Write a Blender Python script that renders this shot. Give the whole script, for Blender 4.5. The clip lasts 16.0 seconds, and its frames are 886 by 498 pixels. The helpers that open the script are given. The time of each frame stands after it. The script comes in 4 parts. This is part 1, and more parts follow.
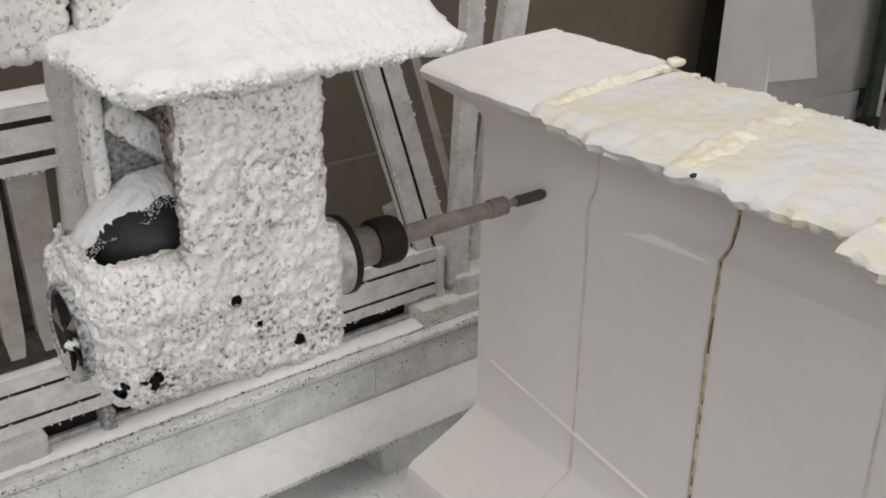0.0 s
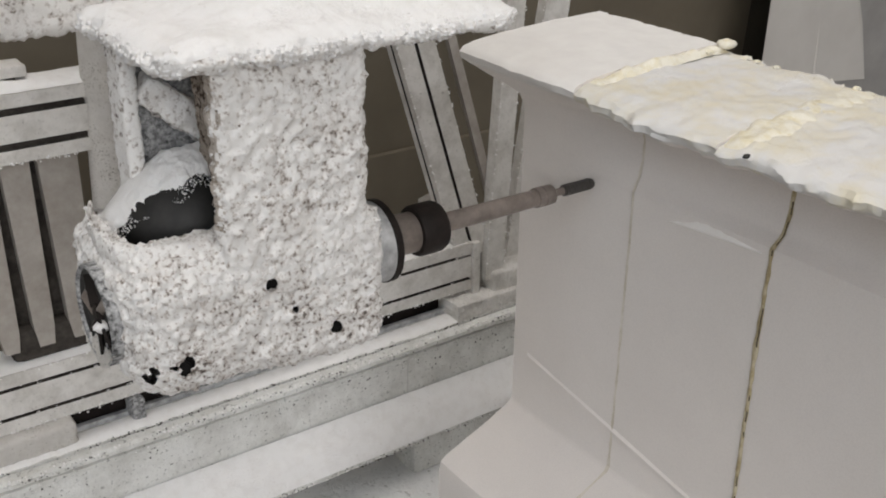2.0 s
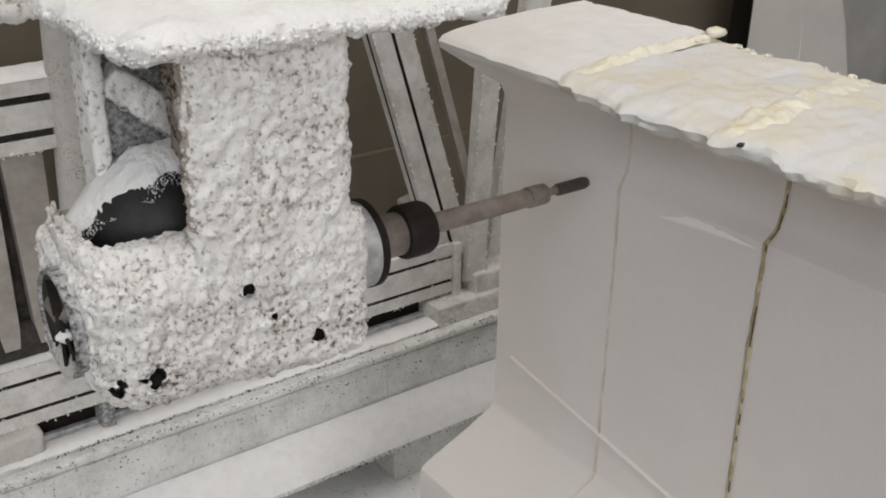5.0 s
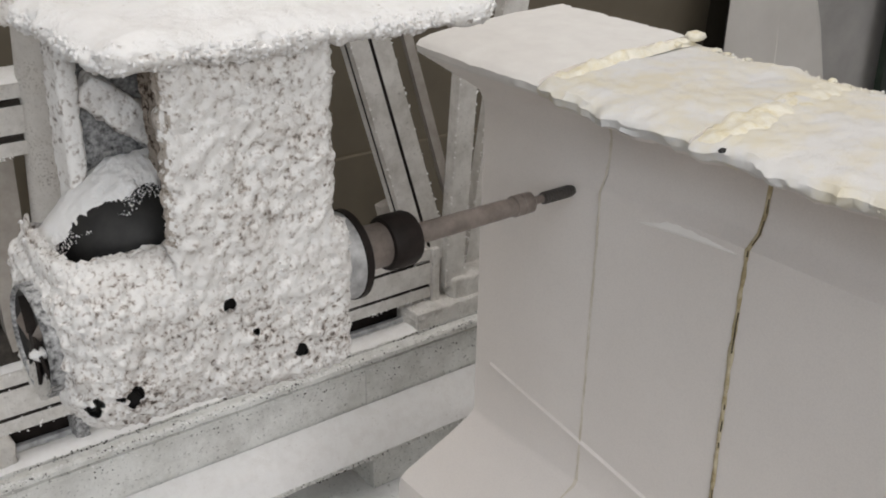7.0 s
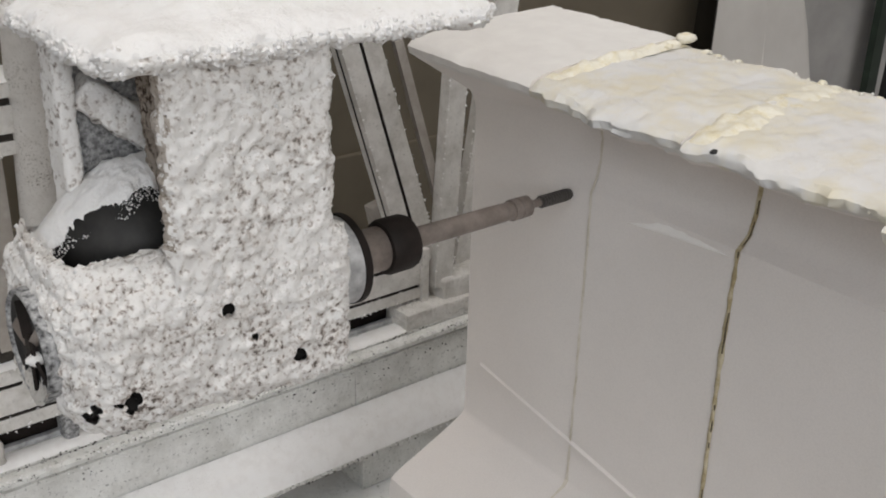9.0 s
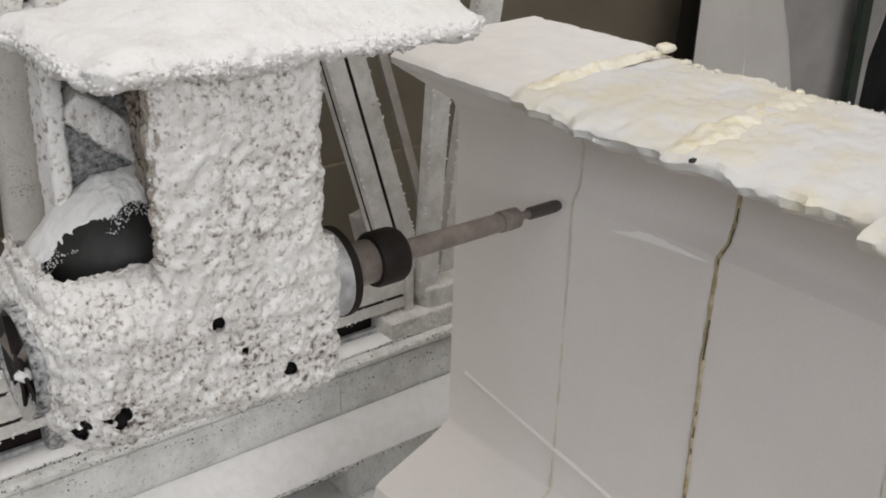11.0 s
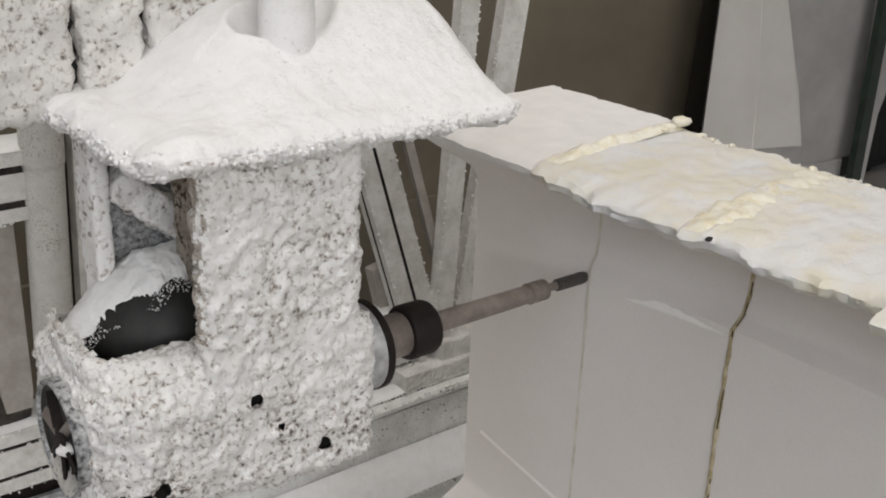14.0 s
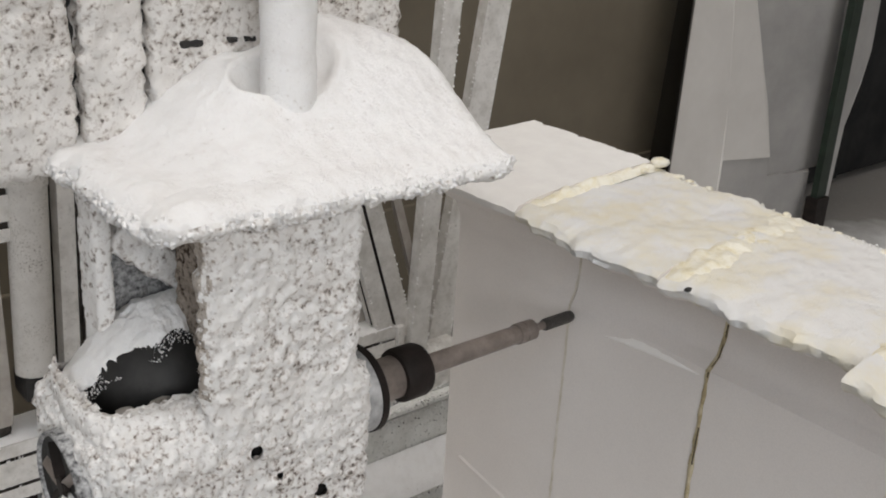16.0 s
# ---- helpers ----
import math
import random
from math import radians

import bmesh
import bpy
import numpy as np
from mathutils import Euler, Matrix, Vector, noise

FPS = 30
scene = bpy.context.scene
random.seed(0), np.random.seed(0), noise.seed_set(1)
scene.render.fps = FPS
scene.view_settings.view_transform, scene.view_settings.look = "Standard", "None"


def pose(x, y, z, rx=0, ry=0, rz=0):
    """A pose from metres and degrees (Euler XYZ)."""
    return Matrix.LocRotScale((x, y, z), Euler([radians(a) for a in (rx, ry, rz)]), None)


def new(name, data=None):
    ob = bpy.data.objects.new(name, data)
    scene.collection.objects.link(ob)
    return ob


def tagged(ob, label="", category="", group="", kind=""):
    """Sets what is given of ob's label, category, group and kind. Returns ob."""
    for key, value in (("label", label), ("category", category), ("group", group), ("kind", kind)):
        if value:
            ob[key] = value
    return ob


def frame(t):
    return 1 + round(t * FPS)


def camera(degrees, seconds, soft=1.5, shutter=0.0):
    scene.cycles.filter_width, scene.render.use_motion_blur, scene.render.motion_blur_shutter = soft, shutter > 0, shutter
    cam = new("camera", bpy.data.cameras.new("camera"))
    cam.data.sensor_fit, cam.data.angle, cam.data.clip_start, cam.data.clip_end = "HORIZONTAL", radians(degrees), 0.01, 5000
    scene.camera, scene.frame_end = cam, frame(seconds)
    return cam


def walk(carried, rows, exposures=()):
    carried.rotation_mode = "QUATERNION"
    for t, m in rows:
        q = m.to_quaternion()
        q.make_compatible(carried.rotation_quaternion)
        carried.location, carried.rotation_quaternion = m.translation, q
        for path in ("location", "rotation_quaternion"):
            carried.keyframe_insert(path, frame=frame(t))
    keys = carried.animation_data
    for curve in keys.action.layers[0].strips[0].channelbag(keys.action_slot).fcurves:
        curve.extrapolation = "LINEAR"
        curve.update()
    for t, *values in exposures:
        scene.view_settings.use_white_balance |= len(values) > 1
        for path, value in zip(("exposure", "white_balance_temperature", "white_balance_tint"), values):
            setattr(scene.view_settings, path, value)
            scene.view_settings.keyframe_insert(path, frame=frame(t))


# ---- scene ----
cam = camera(44.93, 16.0, 1.9)
PATH = [
    (0.0, pose(-1.0155, -1.0773, 1.6479, 64.886, -0.558, -37.314)),
    (0.5, pose(-1.0092, -1.0704, 1.6356, 64.799, -0.880, -37.090)),
    (1.0, pose(-1.0052, -1.0617, 1.6252, 65.154, -1.289, -37.010)),
    (1.5, pose(-1.0033, -1.0556, 1.6138, 65.196, -0.889, -36.036)),
    (2.0, pose(-0.9982, -1.0481, 1.6025, 65.144, -0.680, -35.247)),
    (2.5, pose(-0.9941, -1.0411, 1.5949, 65.439, -0.686, -35.072)),
    (3.0, pose(-0.9883, -1.0340, 1.5890, 65.553, -0.886, -35.190)),
    (3.5, pose(-0.9824, -1.0274, 1.5830, 65.639, -0.706, -35.309)),
    (4.0, pose(-0.9767, -1.0205, 1.5757, 65.591, -0.717, -35.609)),
    (6.5, pose(-0.9561, -0.9946, 1.5642, 65.549, -1.033, -37.223)),
    (7.0, pose(-0.9558, -0.9921, 1.5641, 65.639, -1.066, -37.485)),
    (7.5, pose(-0.9549, -0.9896, 1.5625, 65.632, -0.970, -37.583)),
    (8.0, pose(-0.9568, -0.9883, 1.5635, 65.690, -1.135, -37.800)),
    (10.5, pose(-0.9658, -0.9967, 1.5654, 65.746, -1.493, -38.557)),
    (11.0, pose(-0.9649, -0.9988, 1.5677, 66.228, -1.462, -38.913)),
    (11.5, pose(-0.9664, -1.0022, 1.5721, 66.777, -1.428, -39.205)),
    (12.0, pose(-0.9683, -1.0042, 1.5758, 67.027, -1.499, -39.177)),
    (12.5, pose(-0.9711, -1.0040, 1.5794, 67.139, -1.451, -39.014)),
    (13.0, pose(-0.9768, -1.0023, 1.5877, 67.368, -1.522, -38.681)),
    (13.5, pose(-0.9831, -1.0004, 1.5994, 68.017, -1.766, -38.533)),
    (14.0, pose(-0.9889, -1.0015, 1.6138, 68.249, -1.971, -38.227)),
    (14.5, pose(-0.9938, -1.0019, 1.6264, 67.975, -2.335, -38.694)),
    (15.0, pose(-0.9977, -0.9997, 1.6423, 67.967, -2.816, -39.245)),
    (15.5, pose(-1.0045, -0.9966, 1.6619, 68.070, -3.100, -39.315)),
    (16.0, pose(-1.0136, -0.9919, 1.6812, 67.841, -3.138, -39.630)),
]
walk(cam, PATH)

# ---- world and light ----
HALL = (-5.2, 5.6, -8.0, 3.6, 6.0)  # west, east, south, north, height


def make_world():
    w = bpy.data.worlds.new("sky")
    scene.world = w
    w.use_nodes = True
    nt = w.node_tree
    sky = nt.nodes.new("ShaderNodeTexSky")
    sky.sky_type, sky.sun_disc = "NISHITA", False
    sky.sun_elevation, sky.sun_rotation = radians(50), radians(160)
    bg = nt.nodes["Background"]
    nt.links.new(sky.outputs[0], bg.inputs[0])
    bg.inputs[1].default_value = 0.1


def area(name, m, sx, sy, watts, colour):
    d = bpy.data.lights.new(name, "AREA")
    d.shape, d.size, d.size_y, d.energy, d.color = "RECTANGLE", sx, sy, watts, colour
    ob = new(name, d)
    ob.matrix_world = m
    return ob


make_world()
# warm light of an added rooflight, cool daylight of unseen windows south and west
area("rooflight_daylight", pose(-0.7, -0.5, 5.98), 2.8, 4.3, 172, (1.0, 0.935, 0.86))
area("south_window_daylight", pose(-3.0, -7.95, 4.0, 90, 0, 0), 3.8, 3.0, 325, (0.99, 0.98, 0.975))
area("west_window_daylight", pose(-5.15, -2.6, 4.25, 0, -90, 0), 2.2, 3.4, 58, (0.84, 0.925, 1.0))
scene.view_settings.exposure = -0.08


# ---- materials ----
def mat(name, build, rough=0.8, metal=0.0, spec=0.3):
    m = bpy.data.materials.new(name)
    m.use_nodes = True
    nt = m.node_tree
    b = nt.nodes["Principled BSDF"]
    b.inputs["Roughness"].default_value = rough
    b.inputs["Metallic"].default_value = metal
    b.inputs["Specular IOR Level"].default_value = spec
    build(nt, b)
    return m


def nz(nt, scale, detail=4.0, rough=0.6, kind="noise", coord="Object", stretch=None):
    tc = nt.nodes.new("ShaderNodeTexCoord")
    src = tc.outputs[coord]
    if stretch:
        mp = nt.nodes.new("ShaderNodeMapping")
        mp.inputs["Scale"].default_value = stretch
        nt.links.new(src, mp.inputs[0])
        src = mp.outputs[0]
    if kind == "noise":
        n = nt.nodes.new("ShaderNodeTexNoise")
        n.inputs["Detail"].default_value = detail
        n.inputs["Roughness"].default_value = rough
        out = n.outputs[0]
    else:
        n = nt.nodes.new("ShaderNodeTexVoronoi")
        out = n.outputs["Distance"]
    n.inputs["Scale"].default_value = scale
    nt.links.new(src, n.inputs["Vector"])
    return out


def ramp(nt, src, stops):
    r = nt.nodes.new("ShaderNodeValToRGB")
    e = r.color_ramp.elements
    while len(e) < len(stops):
        e.new(0.5)
    for k, (p, c) in zip(e, stops):
        k.position = p
        k.color = (c, c, c, 1) if isinstance(c, (int, float)) else (*c, 1)
    nt.links.new(src, r.inputs[0])
    return r.outputs[0]


def mix(nt, fac, a, b, mode="MIX"):
    m = nt.nodes.new("ShaderNodeMix")
    m.data_type, m.blend_type = "RGBA", mode
    for sock, v in ((m.inputs[0], fac), (m.inputs[6], a), (m.inputs[7], b)):
        if isinstance(v, (int, float)):
            sock.default_value = v
        elif isinstance(v, tuple):
            sock.default_value = (*v, 1)
        else:
            nt.links.new(v, sock)
    return m.outputs[2]


def bump(nt, b, h, strength, dist):
    k = nt.nodes.new("ShaderNodeBump")
    k.inputs["Strength"].default_value = strength
    k.inputs["Distance"].default_value = dist
    nt.links.new(h, k.inputs["Height"])
    nt.links.new(k.outputs[0], b.inputs["Normal"])


def crust_mat(name, white, grime, spotty, scale=1.0, pit=0.4):
    """Foam dust caked on metal: soft white with scattered dirty pits. spotty: how much of it is pitted."""
    def build(nt, b):
        patch = nz(nt, 13 * scale, 3, 0.55)
        smear = ramp(nt, nz(nt, 34 * scale, 4, 0.65), ((0.34, 0.55), (0.56, 0.0)))
        pits = nz(nt, 190 * scale, 3, 0.6)
        add = nt.nodes.new("ShaderNodeMath")
        add.operation = "MULTIPLY_ADD"
        nt.links.new(patch, add.inputs[0])
        add.inputs[1].default_value = 0.42
        nt.links.new(pits, add.inputs[2])
        o = 0.21 + spotty
        tint = tuple(0.45 * g + 0.55 * w for g, w in zip(grime, white))
        soft = mix(nt, smear, white, tint)
        fade = ramp(nt, add.outputs[0], ((0.32 + o, 1.0), (0.40 + o, 0.45), (0.49 + o, 0.0)))
        deep = ramp(nt, add.outputs[0], ((0.26 + o, 1.0), (0.35 + o, 0.0)))
        col = mix(nt, fade, soft, grime)
        col = mix(nt, deep, col, tuple(pit * g for g in grime))
        nt.links.new(col, b.inputs["Base Color"])
        h = mix(nt, 0.6, pits, nz(nt, 330 * scale, 4, 0.75))
        bump(nt, b, h, 0.7, 0.006)
    return mat(name, build, 0.95, 0, 0.1)


CRUST = crust_mat("caked_foam_dust", (0.91, 0.895, 0.875), (0.44, 0.385, 0.345), 0.015, 0.95, 0.3)
CRUST_NECK = crust_mat("matted_foam_dust", (0.91, 0.895, 0.875), (0.47, 0.42, 0.38), 0.004, 0.75, 0.45)
CRUST_WHITE = crust_mat("fresh_foam_dust", (0.93, 0.92, 0.91), (0.72, 0.69, 0.66), -0.13)
# skirt crust: more pitted, and darkened for the shade beneath the rim
CRUST_SKIRT = crust_mat("hanging_foam_dust", (0.88, 0.865, 0.845), (0.48, 0.43, 0.39), -0.02, 0.8, 0.45)
CRUST_OLD = crust_mat("old_caked_dust", (0.80, 0.775, 0.745), (0.43, 0.38, 0.34), 0.03, 0.75, 0.3)
CRUST_DARKER = crust_mat("darker_caked_dust", (0.60, 0.545, 0.49), (0.30, 0.25, 0.20), 0.03)
CRUST_BROWN = crust_mat("brown_crust", (0.40, 0.345, 0.295), (0.13, 0.10, 0.08), 0.05, 0.9)
CRUST_THIN = crust_mat("thin_foam_dust", (0.66, 0.635, 0.60), (0.43, 0.40, 0.36), -0.04, 1.3)


def b_eps(nt, b):
    cells = nz(nt, 420, 0, 0, "voronoi")
    tone = ramp(nt, nz(nt, 5, 4, 0.6), ((0.3, (0.775, 0.73, 0.695)), (0.7, (0.82, 0.775, 0.742))))
    col = mix(nt, 0.12, tone, ramp(nt, cells, ((0.1, 0.9), (0.8, 0.5))), "MULTIPLY")
    nt.links.new(col, b.inputs["Base Color"])
    bump(nt, b, nz(nt, 380, 2, 0.5), 0.12, 0.002)


def b_eps_top(nt, b):
    cream = ramp(nt, nz(nt, 9, 5, 0.65), ((0.44, 0.0), (0.66, 1.0)))
    col = mix(nt, cream, (0.72, 0.712, 0.70), (0.72, 0.665, 0.52))
    col = mix(nt, ramp(nt, nz(nt, 160, 2, 0.5), ((0.70, 0.0), (0.78, 0.35))), col, (0.60, 0.50, 0.36))
    nt.links.new(col, b.inputs["Base Color"])
    bump(nt, b, nz(nt, 130, 6, 0.75), 0.55, 0.005)


def b_glue(nt, b):
    c = ramp(nt, nz(nt, 55, 4, 0.7), ((0.24, (0.46, 0.37, 0.23)), (0.36, (0.70, 0.635, 0.46)), (0.56, (0.77, 0.735, 0.635))))
    nt.links.new(c, b.inputs["Base Color"])
    bump(nt, b, nz(nt, 140, 4, 0.6), 0.5, 0.003)


def b_seam(nt, b):
    c = ramp(nt, nz(nt, 26, 5, 0.8), ((0.30, (0.22, 0.165, 0.09)), (0.45, (0.42, 0.345, 0.21)), (0.58, (0.58, 0.51, 0.36)), (0.72, (0.68, 0.62, 0.47))))
    nt.links.new(c, b.inputs["Base Color"])
    bump(nt, b, nz(nt, 200, 4, 0.6), 0.4, 0.002)


def b_seam_pale(nt, b):
    c = ramp(nt, nz(nt, 22, 4, 0.7), ((0.30, (0.58, 0.53, 0.44)), (0.5, (0.69, 0.64, 0.555)), (0.7, (0.78, 0.74, 0.68))))
    nt.links.new(c, b.inputs["Base Color"])


EPS = mat("cut_polystyrene", b_eps, 0.5, 0, 0.35)
EPS_TOP = mat("glue_smeared_polystyrene", b_eps_top, 0.8, 0, 0.2)
GLUE = mat("polyurethane_glue", b_glue, 0.6, 0, 0.3)
SEAM = mat("dark_glue_joint", b_seam, 0.8, 0, 0.2)
SEAM_PALE = mat("pale_glue_joint", b_seam_pale, 0.8, 0, 0.2)


def b_alu(nt, b):
    dust = ramp(nt, nz(nt, 14, 5, 0.7), ((0.34, 0.0), (0.60, 1.0)))
    speck = ramp(nt, nz(nt, 150, 5, 0.75), ((0.30, 0.8), (0.42, 0.0)))
    col = mix(nt, dust, (0.51, 0.49, 0.455), (0.71, 0.69, 0.66))
    nt.links.new(mix(nt, speck, col, (0.30, 0.28, 0.26)), b.inputs["Base Color"])
    bump(nt, b, nz(nt, 160, 4, 0.65), 0.35, 0.003)


def b_dusty_steel(nt, b):
    dust = ramp(nt, nz(nt, 9, 6, 0.75), ((0.40, 0.0), (0.60, 1.0)))
    speck = ramp(nt, nz(nt, 110, 4, 0.7), ((0.32, 0.85), (0.42, 0.0)))
    col = mix(nt, dust, (0.62, 0.615, 0.585), (0.80, 0.80, 0.775))
    nt.links.new(mix(nt, speck, col, (0.20, 0.20, 0.185)), b.inputs["Base Color"])
    bump(nt, b, nz(nt, 140, 5, 0.7), 0.5, 0.004)


def tinted(lo, hi, scale, strength=0.2):
    def build(nt, b):
        nt.links.new(ramp(nt, nz(nt, scale, 5, 0.65), ((0.3, lo), (0.7, hi))), b.inputs["Base Color"])
        bump(nt, b, nz(nt, scale * 8, 4, 0.6), strength, 0.002)
    return build


GAP = mat("open_joint", tinted((0.03, 0.024, 0.016), (0.10, 0.08, 0.05), 40), 0.9, 0, 0.1)
COVE_HIGHLIGHT = mat("cove_edge_highlight", tinted((0.90, 0.87, 0.84), (0.94, 0.915, 0.885), 30, 0.15), 0.75, 0, 0.25)
ALU = mat("dusty_aluminium", b_alu, 0.7, 0.0, 0.35)
STEEL = mat("dusty_painted_steel", b_dusty_steel, 0.8, 0, 0.25)
SPINDLE_STEEL = mat("dulled_spindle_steel", tinted((0.22, 0.22, 0.22), (0.60, 0.605, 0.61), 38, 0.4), 0.6, 0.15, 0.4)
TOOL_STEEL = mat("brownish_tool_steel", tinted((0.165, 0.138, 0.122), (0.29, 0.25, 0.225), 40), 0.45, 0.4, 0.5)
NUT_BLACK = mat("blackened_steel_and_gaps", tinted((0.010, 0.008, 0.007), (0.026, 0.020, 0.018), 30), 0.6, 0.0, 0.18)
BIT = mat("carbide_burr", tinted((0.05, 0.045, 0.042), (0.13, 0.12, 0.11), 300, 0.8), 0.5, 0.4, 0.5)
BLACK = mat("black_paint_and_hollows", tinted((0.008, 0.008, 0.008), (0.03, 0.028, 0.026), 30), 0.6, 0, 0.4)
DARK_METAL = mat("grey_speckled_metal", tinted((0.01, 0.01, 0.012), (0.62, 0.62, 0.62), 150, 0.6), 0.7, 0.1, 0.3)
WALL = mat("olive_brown_sheet", tinted((0.130, 0.110, 0.081), (0.172, 0.147, 0.109), 2.5, 0.1), 0.6, 0, 0.35)
PLASTER = mat("hall_plaster", tinted((0.42, 0.41, 0.39), (0.50, 0.49, 0.47), 2.0), 0.9, 0, 0.2)
SLOT = mat("gap_shade_and_specks", tinted((0.03, 0.027, 0.024), (0.085, 0.075, 0.066), 40), 0.9, 0, 0.1)
EPS_CLEAN = mat("clean_polystyrene_skin", tinted((0.74, 0.72, 0.70), (0.80, 0.785, 0.76), 24, 0.15), 0.75, 0, 0.25)
DUSTY_BROWN = mat("brown_dusty_plate", tinted((0.30, 0.27, 0.24), (0.44, 0.41, 0.375), 18, 0.4), 0.85, 0, 0.2)
GREEN = mat("dark_green_paint", tinted((0.010, 0.016, 0.011), (0.022, 0.034, 0.024), 12), 0.5, 0, 0.4)
# darker copy of the board colour, holding the shade of the hollow
GREY_SHEET = mat("darker_grey_board", tinted((0.29, 0.28, 0.27), (0.41, 0.395, 0.38), 3.0), 0.7, 0, 0.35)
SHEET = mat("grey_foam_board", tinted((0.53, 0.505, 0.475), (0.62, 0.595, 0.565), 3.0), 0.8, 0, 0.25)
SHADE_SHEET = mat("gap_shade_sheet", tinted((0.025, 0.021, 0.016), (0.04, 0.034, 0.026), 4), 0.7, 0, 0.2)
DARK = mat("shaded_void_dark", tinted((0.008, 0.008, 0.009), (0.03, 0.03, 0.03), 4), 0.8, 0, 0.2)


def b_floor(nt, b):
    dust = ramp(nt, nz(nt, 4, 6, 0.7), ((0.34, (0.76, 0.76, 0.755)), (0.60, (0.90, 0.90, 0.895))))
    # the dust lies round the machine; bare concrete further off, the unseen south darkened to cut bounce
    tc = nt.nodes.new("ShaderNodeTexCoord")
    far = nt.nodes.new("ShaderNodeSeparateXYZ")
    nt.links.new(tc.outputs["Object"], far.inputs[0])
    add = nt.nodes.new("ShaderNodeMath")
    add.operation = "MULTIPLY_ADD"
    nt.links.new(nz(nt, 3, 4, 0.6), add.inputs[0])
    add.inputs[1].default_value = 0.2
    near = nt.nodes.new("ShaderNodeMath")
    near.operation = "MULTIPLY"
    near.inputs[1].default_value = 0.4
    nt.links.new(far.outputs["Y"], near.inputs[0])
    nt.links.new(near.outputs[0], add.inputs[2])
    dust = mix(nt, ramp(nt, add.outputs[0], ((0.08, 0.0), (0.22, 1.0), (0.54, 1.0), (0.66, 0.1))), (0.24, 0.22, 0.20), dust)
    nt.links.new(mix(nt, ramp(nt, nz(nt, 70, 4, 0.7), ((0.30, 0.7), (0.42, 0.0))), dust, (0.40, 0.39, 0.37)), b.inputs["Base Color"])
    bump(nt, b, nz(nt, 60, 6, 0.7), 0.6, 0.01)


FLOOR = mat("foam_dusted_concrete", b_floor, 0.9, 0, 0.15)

# ---- building helpers ----
ORIGIN = {}


def base(name, at, label, category, group=""):
    """A thing: an empty at its base."""
    ob = new(name)
    ob.empty_display_size = 0.05
    ob.location = at
    ORIGIN[ob.name] = Vector(at)
    return tagged(ob, label, category, group)


def part(name, bm, material, parent=None, label="", smooth=False, sharp=0):
    """One mesh object; its bmesh is in world metres."""
    me = bpy.data.meshes.new(name)
    o = ORIGIN[parent.name] if parent else Vector()
    if parent:
        bmesh.ops.translate(bm, verts=bm.verts, vec=-o)
    bmesh.ops.recalc_face_normals(bm, faces=bm.faces)
    bm.to_mesh(me)
    bm.free()
    me.materials.append(material)
    if smooth:
        me.polygons.foreach_set("use_smooth", [True] * len(me.polygons))
        if sharp:
            me.set_sharp_from_angle(angle=radians(sharp))
    ob = new(name, me)
    if parent:
        ob.parent = parent
    ORIGIN[ob.name] = o
    return tagged(ob, label)


def box(x0, x1, y0, y1, z0, z1, bev=0.0, m=None, bm=None):
    own = bmesh.new()
    bmesh.ops.create_cube(own, size=1.0, matrix=Matrix.Translation(((x0 + x1) / 2, (y0 + y1) / 2, (z0 + z1) / 2)) @ Matrix.Diagonal((x1 - x0, y1 - y0, z1 - z0, 1)))
    if bev:
        bmesh.ops.bevel(own, geom=own.edges[:], offset=bev, segments=2, affect="EDGES", profile=0.6)
    if m:
        bmesh.ops.transform(own, matrix=m, verts=own.verts)
    if bm is None:
        return own
    me = bpy.data.meshes.new("tmp")
    own.to_mesh(me)
    own.free()
    bm.from_mesh(me)
    bpy.data.meshes.remove(me)
    return bm


def fuzz(p, amp, seed=0.0):
    q = Vector(p) + Vector((seed, seed * 1.7, -seed))
    return amp * (0.45 * noise.noise(q * 28) + 0.6 * noise.noise(q * 75) + 0.65 * noise.noise(q * 140))


def crust_box(x0, x1, y0, y1, z0, z1, r, step, amp, seed=0.0, hole=None, bores=()):
    """A rounded box with a lumpy caked surface. hole(p): faces to leave out."""
    lo, hi = Vector((x0, y0, z0)), Vector((x1, y1, z1))
    size = hi - lo
    n = [max(2, round(s / step)) for s in size]
    bm, seen = bmesh.new(), {}

    def vert(i):
        if i not in seen:
            p = Vector([lo[k] + size[k] * i[k] / n[k] for k in range(3)])
            rad = r(p.x) if callable(r) else r
            c = Vector([min(max(p[k], lo[k] + min(rad, size[k] / 2)), hi[k] - min(rad, size[k] / 2)) for k in range(3)])
            d = (p - c)
            if d.length > 1e-9:
                d.normalize()
                p = c + d * rad
            else:
                d = Vector((0, 0, 1))
            p = p + d * fuzz(p, amp, seed)
            for bx, bz, br in bores:
                away = math.hypot(p.x - bx, p.z - bz)
                if p.y < -0.03 and abs(away - br) < 0.0022:
                    p.x, p.z = bx + (p.x - bx) * br / away, bz + (p.z - bz) * br / away
            seen[i] = bm.verts.new(p)
        return seen[i]

    for ax in range(3):
        u, v = (ax + 1) % 3, (ax + 2) % 3
        for side in (0, n[ax]):
            for a in range(n[u]):
                for b in range(n[v]):
                    idx = []
                    for da, db in ((0, 0), (1, 0), (1, 1), (0, 1)):
                        i = [0, 0, 0]
                        i[ax], i[u], i[v] = side, a + da, b + db
                        idx.append(tuple(i))
                    vs = [vert(i) for i in idx]
                    if hole and hole(sum((w.co for w in vs), Vector()) / 4):
                        continue
                    bm.faces.new(vs)
    loose = [v for v in bm.verts if not v.link_faces]
    bmesh.ops.delete(bm, geom=loose, context="VERTS")
    return bm


